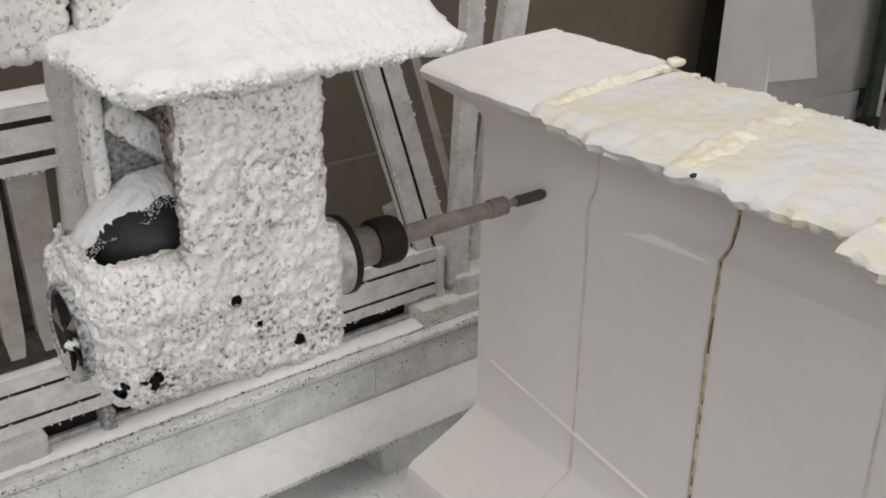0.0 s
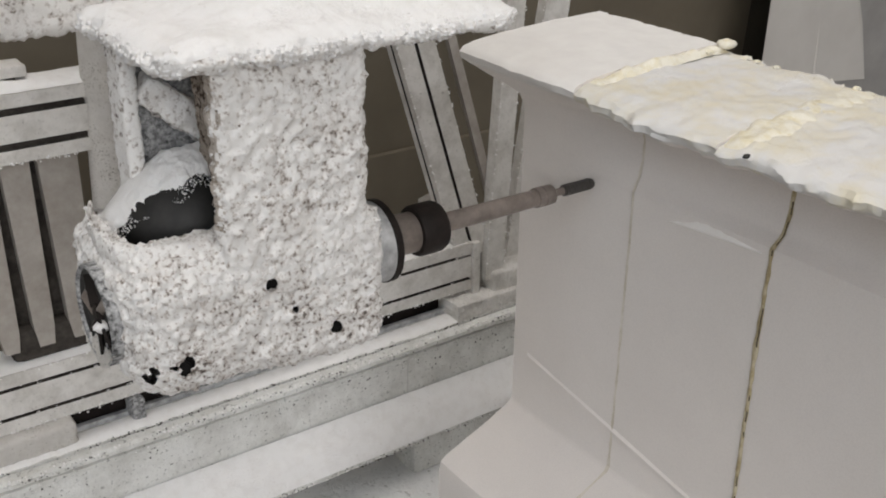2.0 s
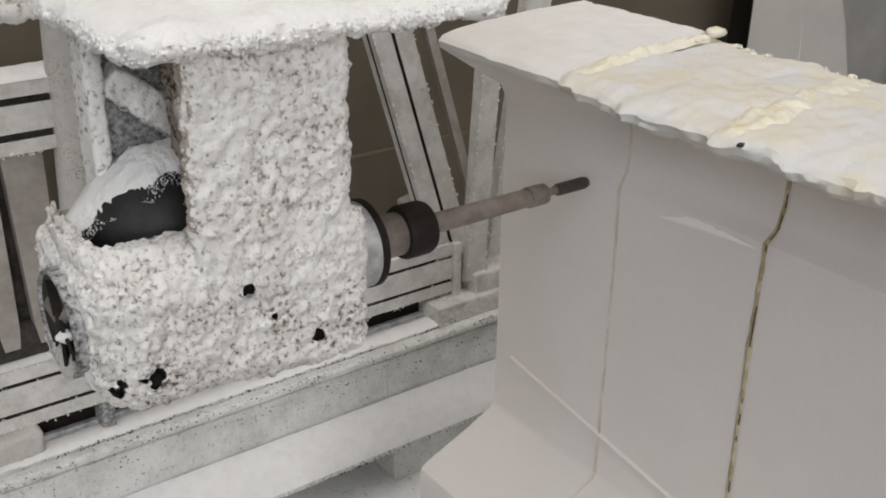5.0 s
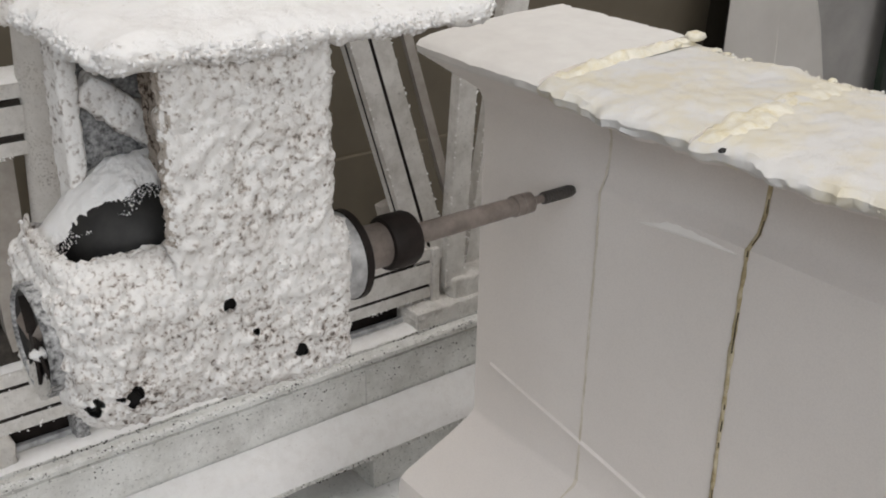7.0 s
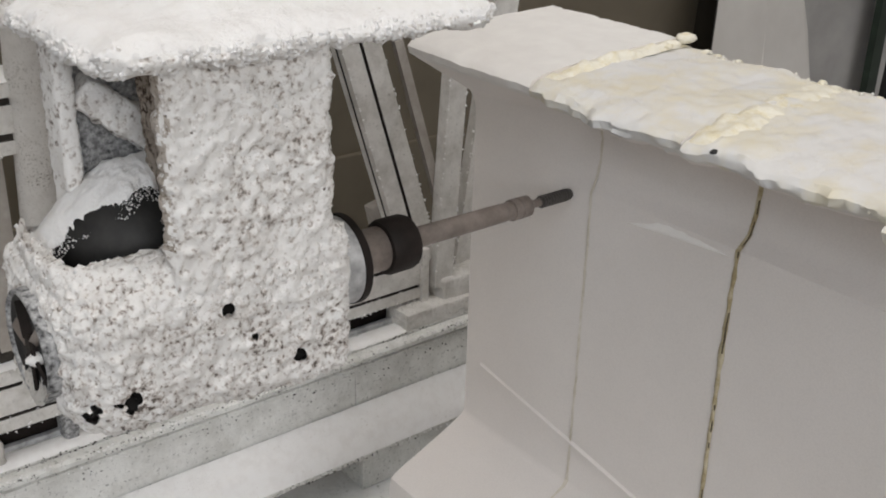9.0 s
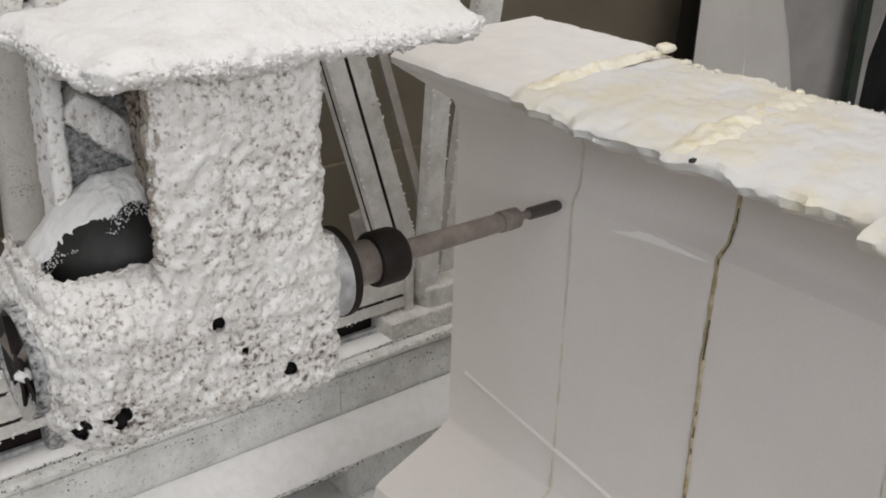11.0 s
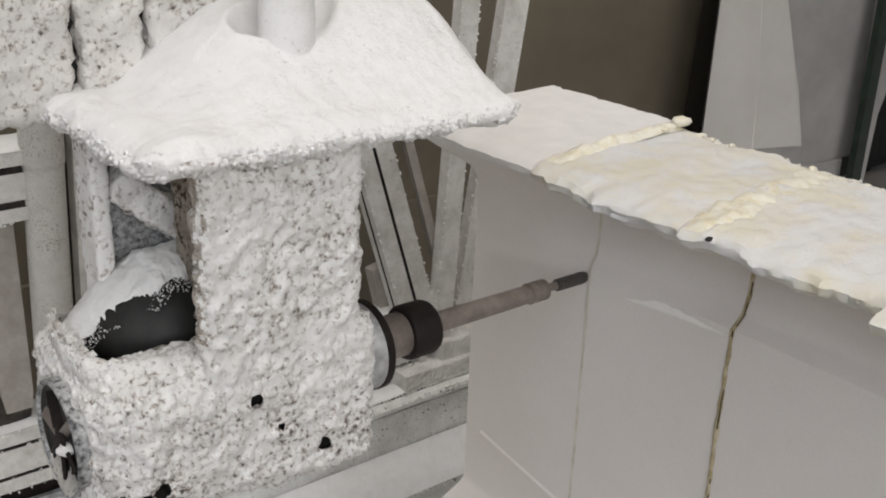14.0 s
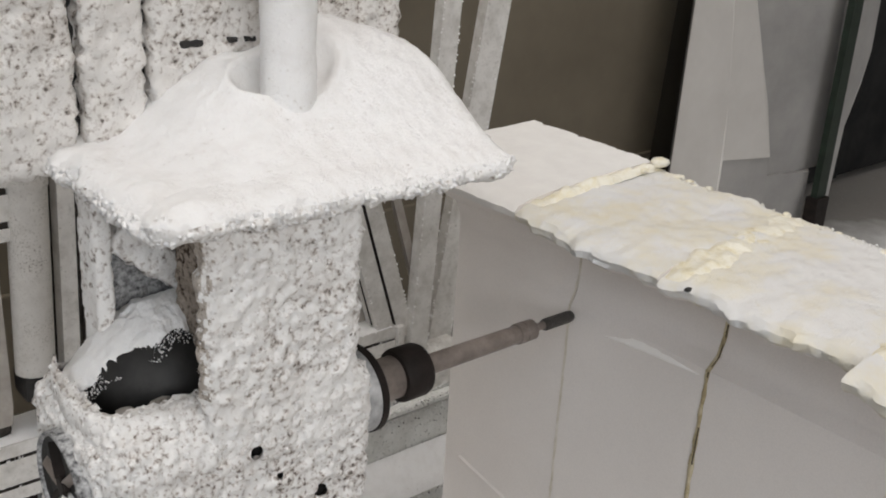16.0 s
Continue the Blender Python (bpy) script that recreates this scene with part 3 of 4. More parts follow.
def milling_head():
    head = base("milling_head", (-0.5, 0.0, AX), "horizontal milling spindle head caked in white foam dust", "milling machine")
    # lower housing with an open pocket, and the neck that carries it
    holes = ((-0.548, 1.079, 0.0075), (-0.470, 1.003, 0.0075), (-0.650, 1.014, 0.0085), (-0.652, 1.004, 0.006), (-0.664, 1.012, 0.004), (-0.686, 1.000, 0.006), (-0.682, 1.010, 0.004), (-0.520, 1.041, 0.004))
    bored = lambda p: p.y < -0.03 and any(math.hypot(p.x - x, p.z - z) < r for x, z, r in holes)
    pocket = lambda p: bored(p) or p.z > AX + 0.06 and -0.674 < p.x < -0.545 and -0.034 < p.y < 0.115
    housing = part("spindle_housing", crust_box(-0.702, -0.399, -0.088, 0.135, 0.960, 1.138, lambda x: 0.052 - 0.028 * smooth_step((x + 0.62) / 0.16), 0.003, 0.0068, 1.0, pocket, holes), CRUST, head, smooth=True)
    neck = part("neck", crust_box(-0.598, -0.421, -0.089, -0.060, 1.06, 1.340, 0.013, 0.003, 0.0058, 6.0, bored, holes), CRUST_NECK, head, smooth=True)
    # the neck's upper faces turned to -x take a browner crust
    neck.data.materials.append(CRUST_DARKER)
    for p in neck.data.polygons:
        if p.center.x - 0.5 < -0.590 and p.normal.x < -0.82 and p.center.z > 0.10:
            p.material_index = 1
    # rib and core below the plate are browner than the neck's front
    part("neck_rib", crust_box(-0.574, -0.445, -0.066, 0.030, 1.225, 1.335, 0.012, 0.005, 0.005, 8.0), CRUST_BROWN, head, "brown rib under the plate", smooth=True)
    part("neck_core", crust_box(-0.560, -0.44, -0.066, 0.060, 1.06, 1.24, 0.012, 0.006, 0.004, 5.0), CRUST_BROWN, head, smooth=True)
    # rim round the pocket
    bm = bmesh.new()
    path = [(-0.585, -0.046), (-0.630, -0.053), (-0.668, -0.047), (-0.689, -0.018), (-0.694, 0.030), (-0.687, 0.080), (-0.668, 0.110)]
    pts = []
    for (xa, ya), (xb, yb) in zip(path, path[1:]):
        n = max(1, round(math.hypot(xb - xa, yb - ya) / 0.005))
        pts += [(xa + (xb - xa) * k / n, ya + (yb - ya) * k / n) for k in range(n)]
    last = None
    for k, (x, y) in enumerate(pts):
        ring = []
        for a in range(12):
            t = a * math.tau / 12
            q = Vector((x, y, 1.122))
            r = 0.0135 + fuzz(q + Vector((math.cos(t), 0, math.sin(t))) * 0.02, 0.006, 4.0)
            ring.append(bm.verts.new(q + Vector((0.3 * math.cos(t) * r, math.cos(t) * r, math.sin(t) * r * 1.25))))
        if last:
            for a in range(12):
                bm.faces.new((last[a], last[(a + 1) % 12], ring[(a + 1) % 12], ring[a]))
        last = ring
    rim = part("pocket_rim", bm, CRUST, head, smooth=True)
    # pocket floor is black: shade of the open hollow put into its colour
    part("pocket_floor", box(-0.675, -0.545, -0.05, 0.12, 1.07, 1.085), BLACK, head)
    # motor in the pocket, its black taking in the hollow's shade, and the dust that lies on it
    my, mz, mr = 0.062, 1.108, 0.072
    motor = part("motor", lathe([(-0.655, 0.01), (-0.645, 0.035), (-0.625, 0.055), (-0.60, 0.068), (-0.58, mr), (-0.52, mr), (-0.515, 0.05)], 40, (my, mz)), BLACK, head, "black drive motor", smooth=True)
    bm = bmesh.new()
    grid = []
    nx, na = 120, 80
    for i in range(nx + 1):
        s = i / nx
        x = -0.680 + 0.170 * s
        fall = 0.078 * max(0.0, 1 - s / 0.55) ** 1.15
        row = []
        for k in range(na + 1):
            # the bare black flank grows towards the neck
            low = radians(119 - 22 * smooth_step((0.5 - s) / 0.4) + 5 * noise.noise(Vector((s * 9, 1.0, 2.0))))
            ragged = radians(3 * noise.noise(Vector((s * 30, 1.0, 2.0))) + 3.5 * noise.noise(Vector((s * 75, 1.0, 2.0))))
            a = radians(25) + (low - radians(25)) * k / na + ragged * (k / na) ** 7
            q = Vector((x, my + mr * math.cos(a), mz + mr * math.sin(a)))
            thick = 0.014 * math.sin(math.pi * min(1, max(0, (k / na - 0.0) * 0.97 + 0.02))) ** 0.5 + 0.001
            thick += fuzz(q, 0.0035, 3.0) + 0.005 * noise.noise(q * 18)
            row.append(bm.verts.new(q + Vector((0, math.cos(a), math.sin(a))) * thick - Vector((0, 0, fall))))
        grid.append(row)
    for p, q in zip(grid, grid[1:]):
        for k in range(na):
            bm.faces.new((p[k], p[k + 1], q[k + 1], q[k]))
    cap = part("motor_dust", bm, CRUST_WHITE, head, "dust heaped on the motor", smooth=True)
    # grains thinning out over the black flank below the cap
    rnd = random.Random(14)
    fleck = []
    for k in range(900):
        s = rnd.uniform(0.05, 0.92)
        low = 118 - 22 * smooth_step((0.5 - s) / 0.4)
        a = radians(low - 3 + 17 * rnd.random() ** 2.2 + 5 * noise.noise(Vector((s * 9, 1.0, 2.0))))
        fall = 0.078 * max(0.0, 1 - s / 0.55) ** 1.15
        fleck.append(Vector((-0.680 + 0.170 * s, my + (mr + 0.002) * math.cos(a), mz + (mr + 0.002) * math.sin(a) - fall)))
    tagged(part("motor_flecking", crumbs(fleck, 0.0011, 15), CRUST_WHITE, head, "foam grains on the black motor", smooth=True), kind="stuff")
    rnd = random.Random(4)
    lumps = [(rnd.uniform(-0.668, -0.600), rnd.uniform(-0.025, 0.01), 1.092 + rnd.uniform(0.0, 0.030), rnd.uniform(0.004, 0.010)) for k in range(30)]
    part("pocket_debris", blob_row(lumps, 6), DUSTY_BROWN, head, "brown debris in the pocket")
    # gusset between column and neck, with a strip of dust on it
    bm = bmesh.new()
    out = ((-0.622, 1.33), (-0.622, 1.10), (-0.48, 1.10), (-0.48, 1.33))
    a = [bm.verts.new((x, 0.120, z)) for x, z in out]
    b = [bm.verts.new((x, 0.129, z)) for x, z in out]
    for k in range(4):
        bm.faces.new((a[k], a[(k + 1) % 4], b[(k + 1) % 4], b[k]))
    bm.faces.new(a)
    bm.faces.new(b[::-1])
    part("back_plate", bm, DARK_METAL, head, "speckled grey metal back plate")
    m = Matrix.Translation((-0.615, 0.098, 1.252)) @ Euler((0, radians(40), 0)).to_matrix().to_4x4()
    own = crust_box(0.0, 0.150, -0.012, 0.024, -0.002, 0.034, 0.008, 0.004, 0.005, 9.0)
    bmesh.ops.transform(own, matrix=m, verts=own.verts)
    part("gusset", own, CRUST_NECK, head, smooth=True)
    part("gusset_edge", crust_box(-0.630, -0.610, 0.085, 0.130, 1.12, 1.33, 0.006, 0.005, 0.003, 2.0), CRUST_NECK, head, smooth=True)
    # cooling fan on the back end
    fx, fy, fz = -0.705, 0.012, 1.046
    fan = part("cooling_fan", lathe([(fx, 0.020), (fx - 0.001, 0.046), (fx - 0.004, 0.052), (fx + 0.010, 0.053)], 36, (fy, fz)), BLACK, head, "dark fan grille clogged with dust")
    for a, w, m in ((0.15, 0.006, TOOL_STEEL), (1.25, 0.008, NUT_BLACK), (2.4, 0.005, TOOL_STEEL), (3.7, 0.009, NUT_BLACK), (4.7, 0.008, NUT_BLACK), (5.5, 0.005, NUT_BLACK)):
        mm = Matrix.Translation((fx - 0.002, fy, fz)) @ Euler((a, 0, 0)).to_matrix().to_4x4() @ Matrix.Rotation(radians(32), 4, "Y")
        part("fan_blade", box(-0.002, 0.002, 0.008, 0.046, -w, w, 0.0015, mm), m, fan, "grey dusty fan blade" if m is not NUT_BLACK else "")
    part("fan_hub", lathe([(fx - 0.006, 0.008), (fx - 0.005, 0.012), (fx + 0.005, 0.012)], 20, (fy, fz)), NUT_BLACK, fan)
    ring = lathe([(fx + 0.004, 0.052), (fx - 0.006, 0.0525), (fx - 0.008, 0.055), (fx - 0.006, 0.0575), (fx + 0.008, 0.058)], 44, (fy, fz))
    caps = [f for f in ring.faces if len(f.verts) > 4]
    bmesh.ops.delete(ring, geom=caps, context="FACES_ONLY")
    part("fan_ring", ring, DARK_METAL, fan, "speckled metal fan ring", smooth=True)
    clog = bmesh.new()
    last = None
    for k in range(41):
        a = radians(205 + 130 * k / 40)
        vs = []
        for f in range(7):
            rr = 0.0585 - (0.026 * math.sin(math.pi * k / 40) * (1 + 0.4 * noise.noise(Vector((k * 0.3, 1.0, 1.0))))) * f / 6
            q = Vector((fx - 0.009, fy + rr * math.cos(a), fz + rr * math.sin(a)))
            q.x += 0.010 * (f / 6) ** 2 + fuzz(q, 0.006, 3.0)
            vs.append(clog.verts.new(q))
        if last:
            for f in range(6):
                clog.faces.new((last[f], last[f + 1], vs[f + 1], vs[f]))
        last = vs
    part("fan_dust", clog, CRUST_THIN, fan, "grey dust caked in the fan", smooth=True)
    part("fan_dust", blob_row([(fx - 0.004, fy - 0.016, fz - 0.004, 0.009), (fx - 0.003, fy - 0.010, fz - 0.012, 0.006)], 9), CRUST_WHITE, fan, "white foam lump", smooth=True)
    # screw holes in the front
    for x, z, r in holes:
        cup = bmesh.new()
        bmesh.ops.create_cone(cup, cap_ends=True, segments=18, radius1=r * 0.8, radius2=r * 1.7, depth=0.024, matrix=Matrix.Translation((x, -0.068 + 0.8 * max(0.0, -0.655 - x), z)) @ Matrix.Rotation(radians(90), 4, "X"))
        mouth = min((f for f in cup.faces if len(f.verts) > 4), key=lambda f: f.calc_center_median().y)
        bmesh.ops.delete(cup, geom=[mouth], context="FACES_ONLY")
        part("screw_hole", cup, BLACK, head, "dark screw hole")
    # spindle nose
    part("spindle_nose", lathe([(-0.43, 0.0495), (-0.369, 0.0505), (-0.362, 0.0515)], 56, (0, AX)), SPINDLE_STEEL, head, "dull steel spindle nose", smooth=True, sharp=40)
    part("seal_ring", lathe([(-0.362, 0.0515), (-0.361, 0.0530), (-0.353, 0.0530), (-0.350, 0.049), (-0.347, 0.030)], 56, (0, AX)), NUT_BLACK, head, "black seal ring", smooth=True, sharp=40)
    part("spindle_shaft", lathe([(-0.345, 0.030), (-0.336, 0.0265), (-0.288, 0.0265), (-0.284, 0.022)], 40, (0, AX)), TOOL_STEEL, head, smooth=True, sharp=40)
    part("collet_nut", lathe([(-0.308, 0.0275), (-0.307, 0.0315), (-0.303, 0.0335), (-0.274, 0.0335), (-0.268, 0.031), (-0.265, 0.016)], 40, (0, AX)), NUT_BLACK, head, "black collet nut", smooth=True, sharp=30)
    part("tool_shank", lathe([(-0.270, 0.0125), (-0.267, 0.0130), (-0.118, 0.0122), (-0.116, 0.0118), (-0.101, 0.0118)], 28, (0, AX)), TOOL_STEEL, head, "long brownish steel extension", smooth=True, sharp=40)
    part("tool_collar", lathe([(-0.105, 0.0118), (-0.104, 0.0142), (-0.096, 0.0142), (-0.095, 0.0128), (-0.092, 0.0128), (-0.091, 0.0142), (-0.076, 0.0138), (-0.072, 0.0095)], 28, (0, AX)), TOOL_STEEL, head, smooth=True, sharp=30)
    part("tool_neck", lathe([(-0.073, 0.0055), (-0.050, 0.0055)], 16, (0, AX)), TOOL_STEEL, head, smooth=True, sharp=40)
    burr = []
    for k in range(24):
        s = k / 23
        burr.append((-0.054 + 0.056 * s, 0.0078 + (0.0008 if k % 2 else 0) - 0.002 * max(0, s - 0.85) / 0.15))
    part("burr", lathe(burr, 14, (0, AX)), BIT, head, "dark cutting burr")
    # plate, heap of dust, lifting rod and the column behind
    heap = snow_plate(head)
    bm = bmesh.new()
    segs, nz_ = 30, 120
    rings = []
    for k in range(nz_ + 1):
        z = 1.36 + 0.9 * k / nz_
        rings.append([])
        for a in range(segs):
            t = a * math.tau / segs
            q = Vector((ROD[0] + ROD[2] * math.cos(t), ROD[1] + ROD[2] * math.sin(t), z))
            d = 0.0012 * noise.noise(q * 120) + 0.0005 * math.sin(z * 900)
            rings[-1].append(bm.verts.new(q + Vector((math.cos(t), math.sin(t), 0)) * d))
    for p, q in zip(rings, rings[1:]):
        for a in range(segs):
            bm.faces.new((p[a], p[(a + 1) % segs], q[(a + 1) % segs], q[a]))
    bm.faces.new(rings[-1])
    part("lifting_rod", bm, CRUST_WHITE, head, "dust-coated round lifting rod", smooth=True)
    xs = (-0.80, -0.614, -0.540, -0.212)
    for k, (a, b) in enumerate(zip(xs, xs[1:])):
        pan = crust_box(a + 0.0045, b - 0.0045, 0.130, 0.24, 1.322, 2.35, 0.008, 0.0062, 0.0085, 12.0 + k)
        part("column_panel", pan, CRUST_OLD, head, "tall dust-caked column panel", smooth=True)
    part("column_core", box(-0.79, -0.22, 0.155, 0.23, 1.33, 2.34), BLACK, head)
    for x, w in ((-0.494, 0.012), (-0.446, 0.006), (-0.426, 0.007)):
        part("column_slot", crust_box(x - w, x + w, 0.1235, 0.14, 1.4405, 1.4475, 0.002, 0.003, 0.002, x), BLACK, head)
    # loose grains that break the outlines
    pts = surface_points(housing, 900, 1, lambda q, n: q.y < 0.05 or q.z < 1.0)
    pts += surface_points(neck, 500, 2, lambda q, n: q.y < 0.03)
    tagged(part("dust_flecking", crumbs(pts, 0.0026, 5), CRUST, head, "loose foam grains", smooth=True), kind="stuff")
    pts = surface_points(heap, 1000, 3, lambda q, n: q.z < 1.342)
    pts += surface_points(rim, 40, 4) + surface_points(cap, 60, 6, lambda q, n: q.y < 0.02)
    tagged(part("rim_dust", crumbs(pts, 0.0033, 7), CRUST_WHITE, head, "loose foam grains", smooth=True), kind="stuff")
    return head


# ---- machine bed and frame ----
def lean_m(x, y, z, lean):
    """Axes for a beam that rises along its own x: from (x, y, z), drifting by lean per metre of height."""
    up = Vector((lean, 0, 1)).normalized()
    dy = Vector((0, 1, 0))
    dx = dy.cross(up)
    return Matrix(((up.x, dy.x, -dx.x, x), (up.y, dy.y, -dx.y, y), (up.z, dy.z, -dx.z, z), (0, 0, 0, 1)))


def dust_strip(x0, x1, y0, y1, z, h, seed):
    """A low drift of dust along a ledge."""
    bm = bmesh.new()
    nx, ny = max(4, round((x1 - x0) / 0.012)), max(4, round((y1 - y0) / 0.010))
    g = []
    for i in range(nx + 1):
        row = []
        for j in range(ny + 1):
            x, y = x0 + (x1 - x0) * i / nx, y0 + (y1 - y0) * j / ny
            v = j / ny
            k = math.sin(math.pi * v) ** 0.5 * h * (0.7 + 0.6 * noise.noise(Vector((x * 6, y * 12, seed)))) + fuzz((x, y, z), 0.003, seed) * (0 < j < ny)
            row.append(bm.verts.new((x, y + (0.004 * noise.noise(Vector((x * 40, seed, v * 3)))), z + max(0.0, k))))
        g.append(row)
    for p, q in zip(g, g[1:]):
        for j in range(ny):
            bm.faces.new((p[j], p[j + 1], q[j + 1], q[j]))
    return bm


def frame_parts():
    ob = base("machine_frame", (0.4, 0.9, 0), "dusty slotted aluminium machine frame with braces", "machine frame")
    part("bed_beam", beam(3.0, 0.10, 0.125, 2, 2, Matrix.Translation((-2.57, 0.83, 0.403)), 0.0075, 0.018), ALU, ob, "horizontal slotted bed beam")
    part("bed_dust", dust_strip(-2.5, 0.42, 0.832, 0.93, 0.529, 0.008, 2.0), CRUST_WHITE, ob, smooth=True)
    part("end_plate", box(0.431, 0.452, 0.822, 0.935, 0.385, 0.528, 0.003), ALU, ob)
    part("post", beam(1.9, 0.030, 0.052, 0, 0, lean_m(0.5155, 0.815, 0.42, 0.057)), ALU, ob, "upright frame post")
    part("post", beam(1.9, 0.030, 0.074, 0, 0, lean_m(0.632, 0.862, 0.40, 0.146)), ALU, ob, "slanting frame post")
    part("brace", beam(1.5, 0.045, 0.095, 1, 1, lean_m(0.488, 0.835, 0.50, -0.315), 0.008, 0.016), ALU, ob, "slotted diagonal brace")
    part("brace_flange", beam(1.5, 0.015, 0.022, 0, 0, lean_m(0.555, 0.850, 0.50, -0.315)), DUSTY_BROWN, ob)
    part("stay", beam(0.21, 0.03, 0.036, 0, 0, lean_m(0.415, 0.885, 0.44, -0.25)), DUSTY_BROWN, ob, "short brown slanting stay")
    part("foot_block", crust_box(0.480, 0.625, 0.800, 0.90, 0.385, 0.442, 0.005, 0.005, 0.003, 33.0), ALU, ob)
    part("foot_plate", crust_box(0.36, 0.66, 0.785, 0.95, 0.346, 0.392, 0.003, 0.004, 0.004, 31.0), ALU, ob, "dust-caked slide carriage")
    part("foot_plate", crust_box(-1.4, -0.555, 0.80, 0.866, 0.350, 0.401, 0.008, 0.007, 0.005, 35.0), CRUST_THIN, ob, smooth=True)
    # added black box that stands in for the shade under the bed beam
    part("bed_core", box(-2.5, 0.36, 0.868, 0.92, 0.351, 0.404), NUT_BLACK, ob, "dark backing for the shaded gap under the bed")
    part("clamp", box(-0.440, -0.412, 0.81, 0.86, 0.351, 0.40, 0.006), DARK_METAL, ob, "speckled grey clamp")
    # left side: beam, tube, slotted post and gussets
    part("upper_beam", beam(2.055, 0.10, 0.125, 2, 2, Matrix.Translation((-2.46, 0.83, 0.937)), 0.013, 0.007), ALU, ob, "horizontal slotted side beam")
    part("beam_dust", dust_strip(-2.4, -0.415, 0.832, 0.93, 1.063, 0.016, 7.0), CRUST_WHITE, ob, smooth=True)
    part("beam_cover", box(-2.4, -0.53, 0.868, 0.93, 1.078, 1.098, 0.004), ALU, ob, "loose cover strip on the side beam")
    # black strip added as the shade in the gap below the cover
    part("cover_packing", box(-2.4, -0.55, 0.875, 0.925, 1.060, 1.080), NUT_BLACK, ob)
    segs = 28
    bm = bmesh.new()
    rings = []
    for z in (0.668, 0.67, 1.028, 1.030, 1.034, 1.036, 1.6, 2.4):
        r = 0.0365 if z < 1.031 else 0.0385
        cx = -0.424 + 0.040 * (z - 0.67)
        rings.append([bm.verts.new((cx + r * math.cos(a * math.tau / segs), 0.84 + r * math.sin(a * math.tau / segs), z)) for a in range(segs)])
    for p, q in zip(rings, rings[1:]):
        for a in range(segs):
            bm.faces.new((p[a], p[(a + 1) % segs], q[(a + 1) % segs], q[a]))
    bm.faces.new(rings[0])
    part("tube", bm, CRUST_THIN, ob, "round dusty upright tube", smooth=True)
    part("tube_foot", box(-0.455, -0.385, 0.81, 0.88, 0.615, 0.668, 0.01), BLACK, ob)
    part("slotted_post", beam(1.7, 0.08, 0.075, 1, 1, lean_m(-0.300, 0.832, 0.55, 0.035), 0.012, 0.014), ALU, ob)
    for x, w in ((-0.672, 0.050), (-0.608, 0.052), (-0.542, 0.072)):
        bm = bmesh.new()
        pr = [(x, 0.935), (x + 0.014, 0.60), (x + 0.020, 0.56), (x + w - 0.004, 0.56), (x + w, 0.60), (x + w, 0.935)]
        a = [bm.verts.new((px, 0.846, z)) for px, z in pr]
        b = [bm.verts.new((px, 0.872, z)) for px, z in pr]
        for k in range(6):
            bm.faces.new((a[k], a[(k + 1) % 6], b[(k + 1) % 6], b[k]))
        bm.faces.new(a)
        bm.faces.new(b[::-1])
        part("gusset_plate", bm, DUSTY_BROWN, ob)
    # added dark backing that gives the shaded gaps between the gusset plates
    part("gusset_web", box(-0.66, -0.47, 0.88, 0.90, 0.60, 0.93, 0.004), SLOT, ob, "dark backing for the shade between the gussets")
    # plain dark block filling the dark area below the plates
    part("cable_duct", box(-0.64, -0.47, 0.85, 0.93, 0.53, 0.60, 0.02), SLOT, ob, "dark block under the gussets")


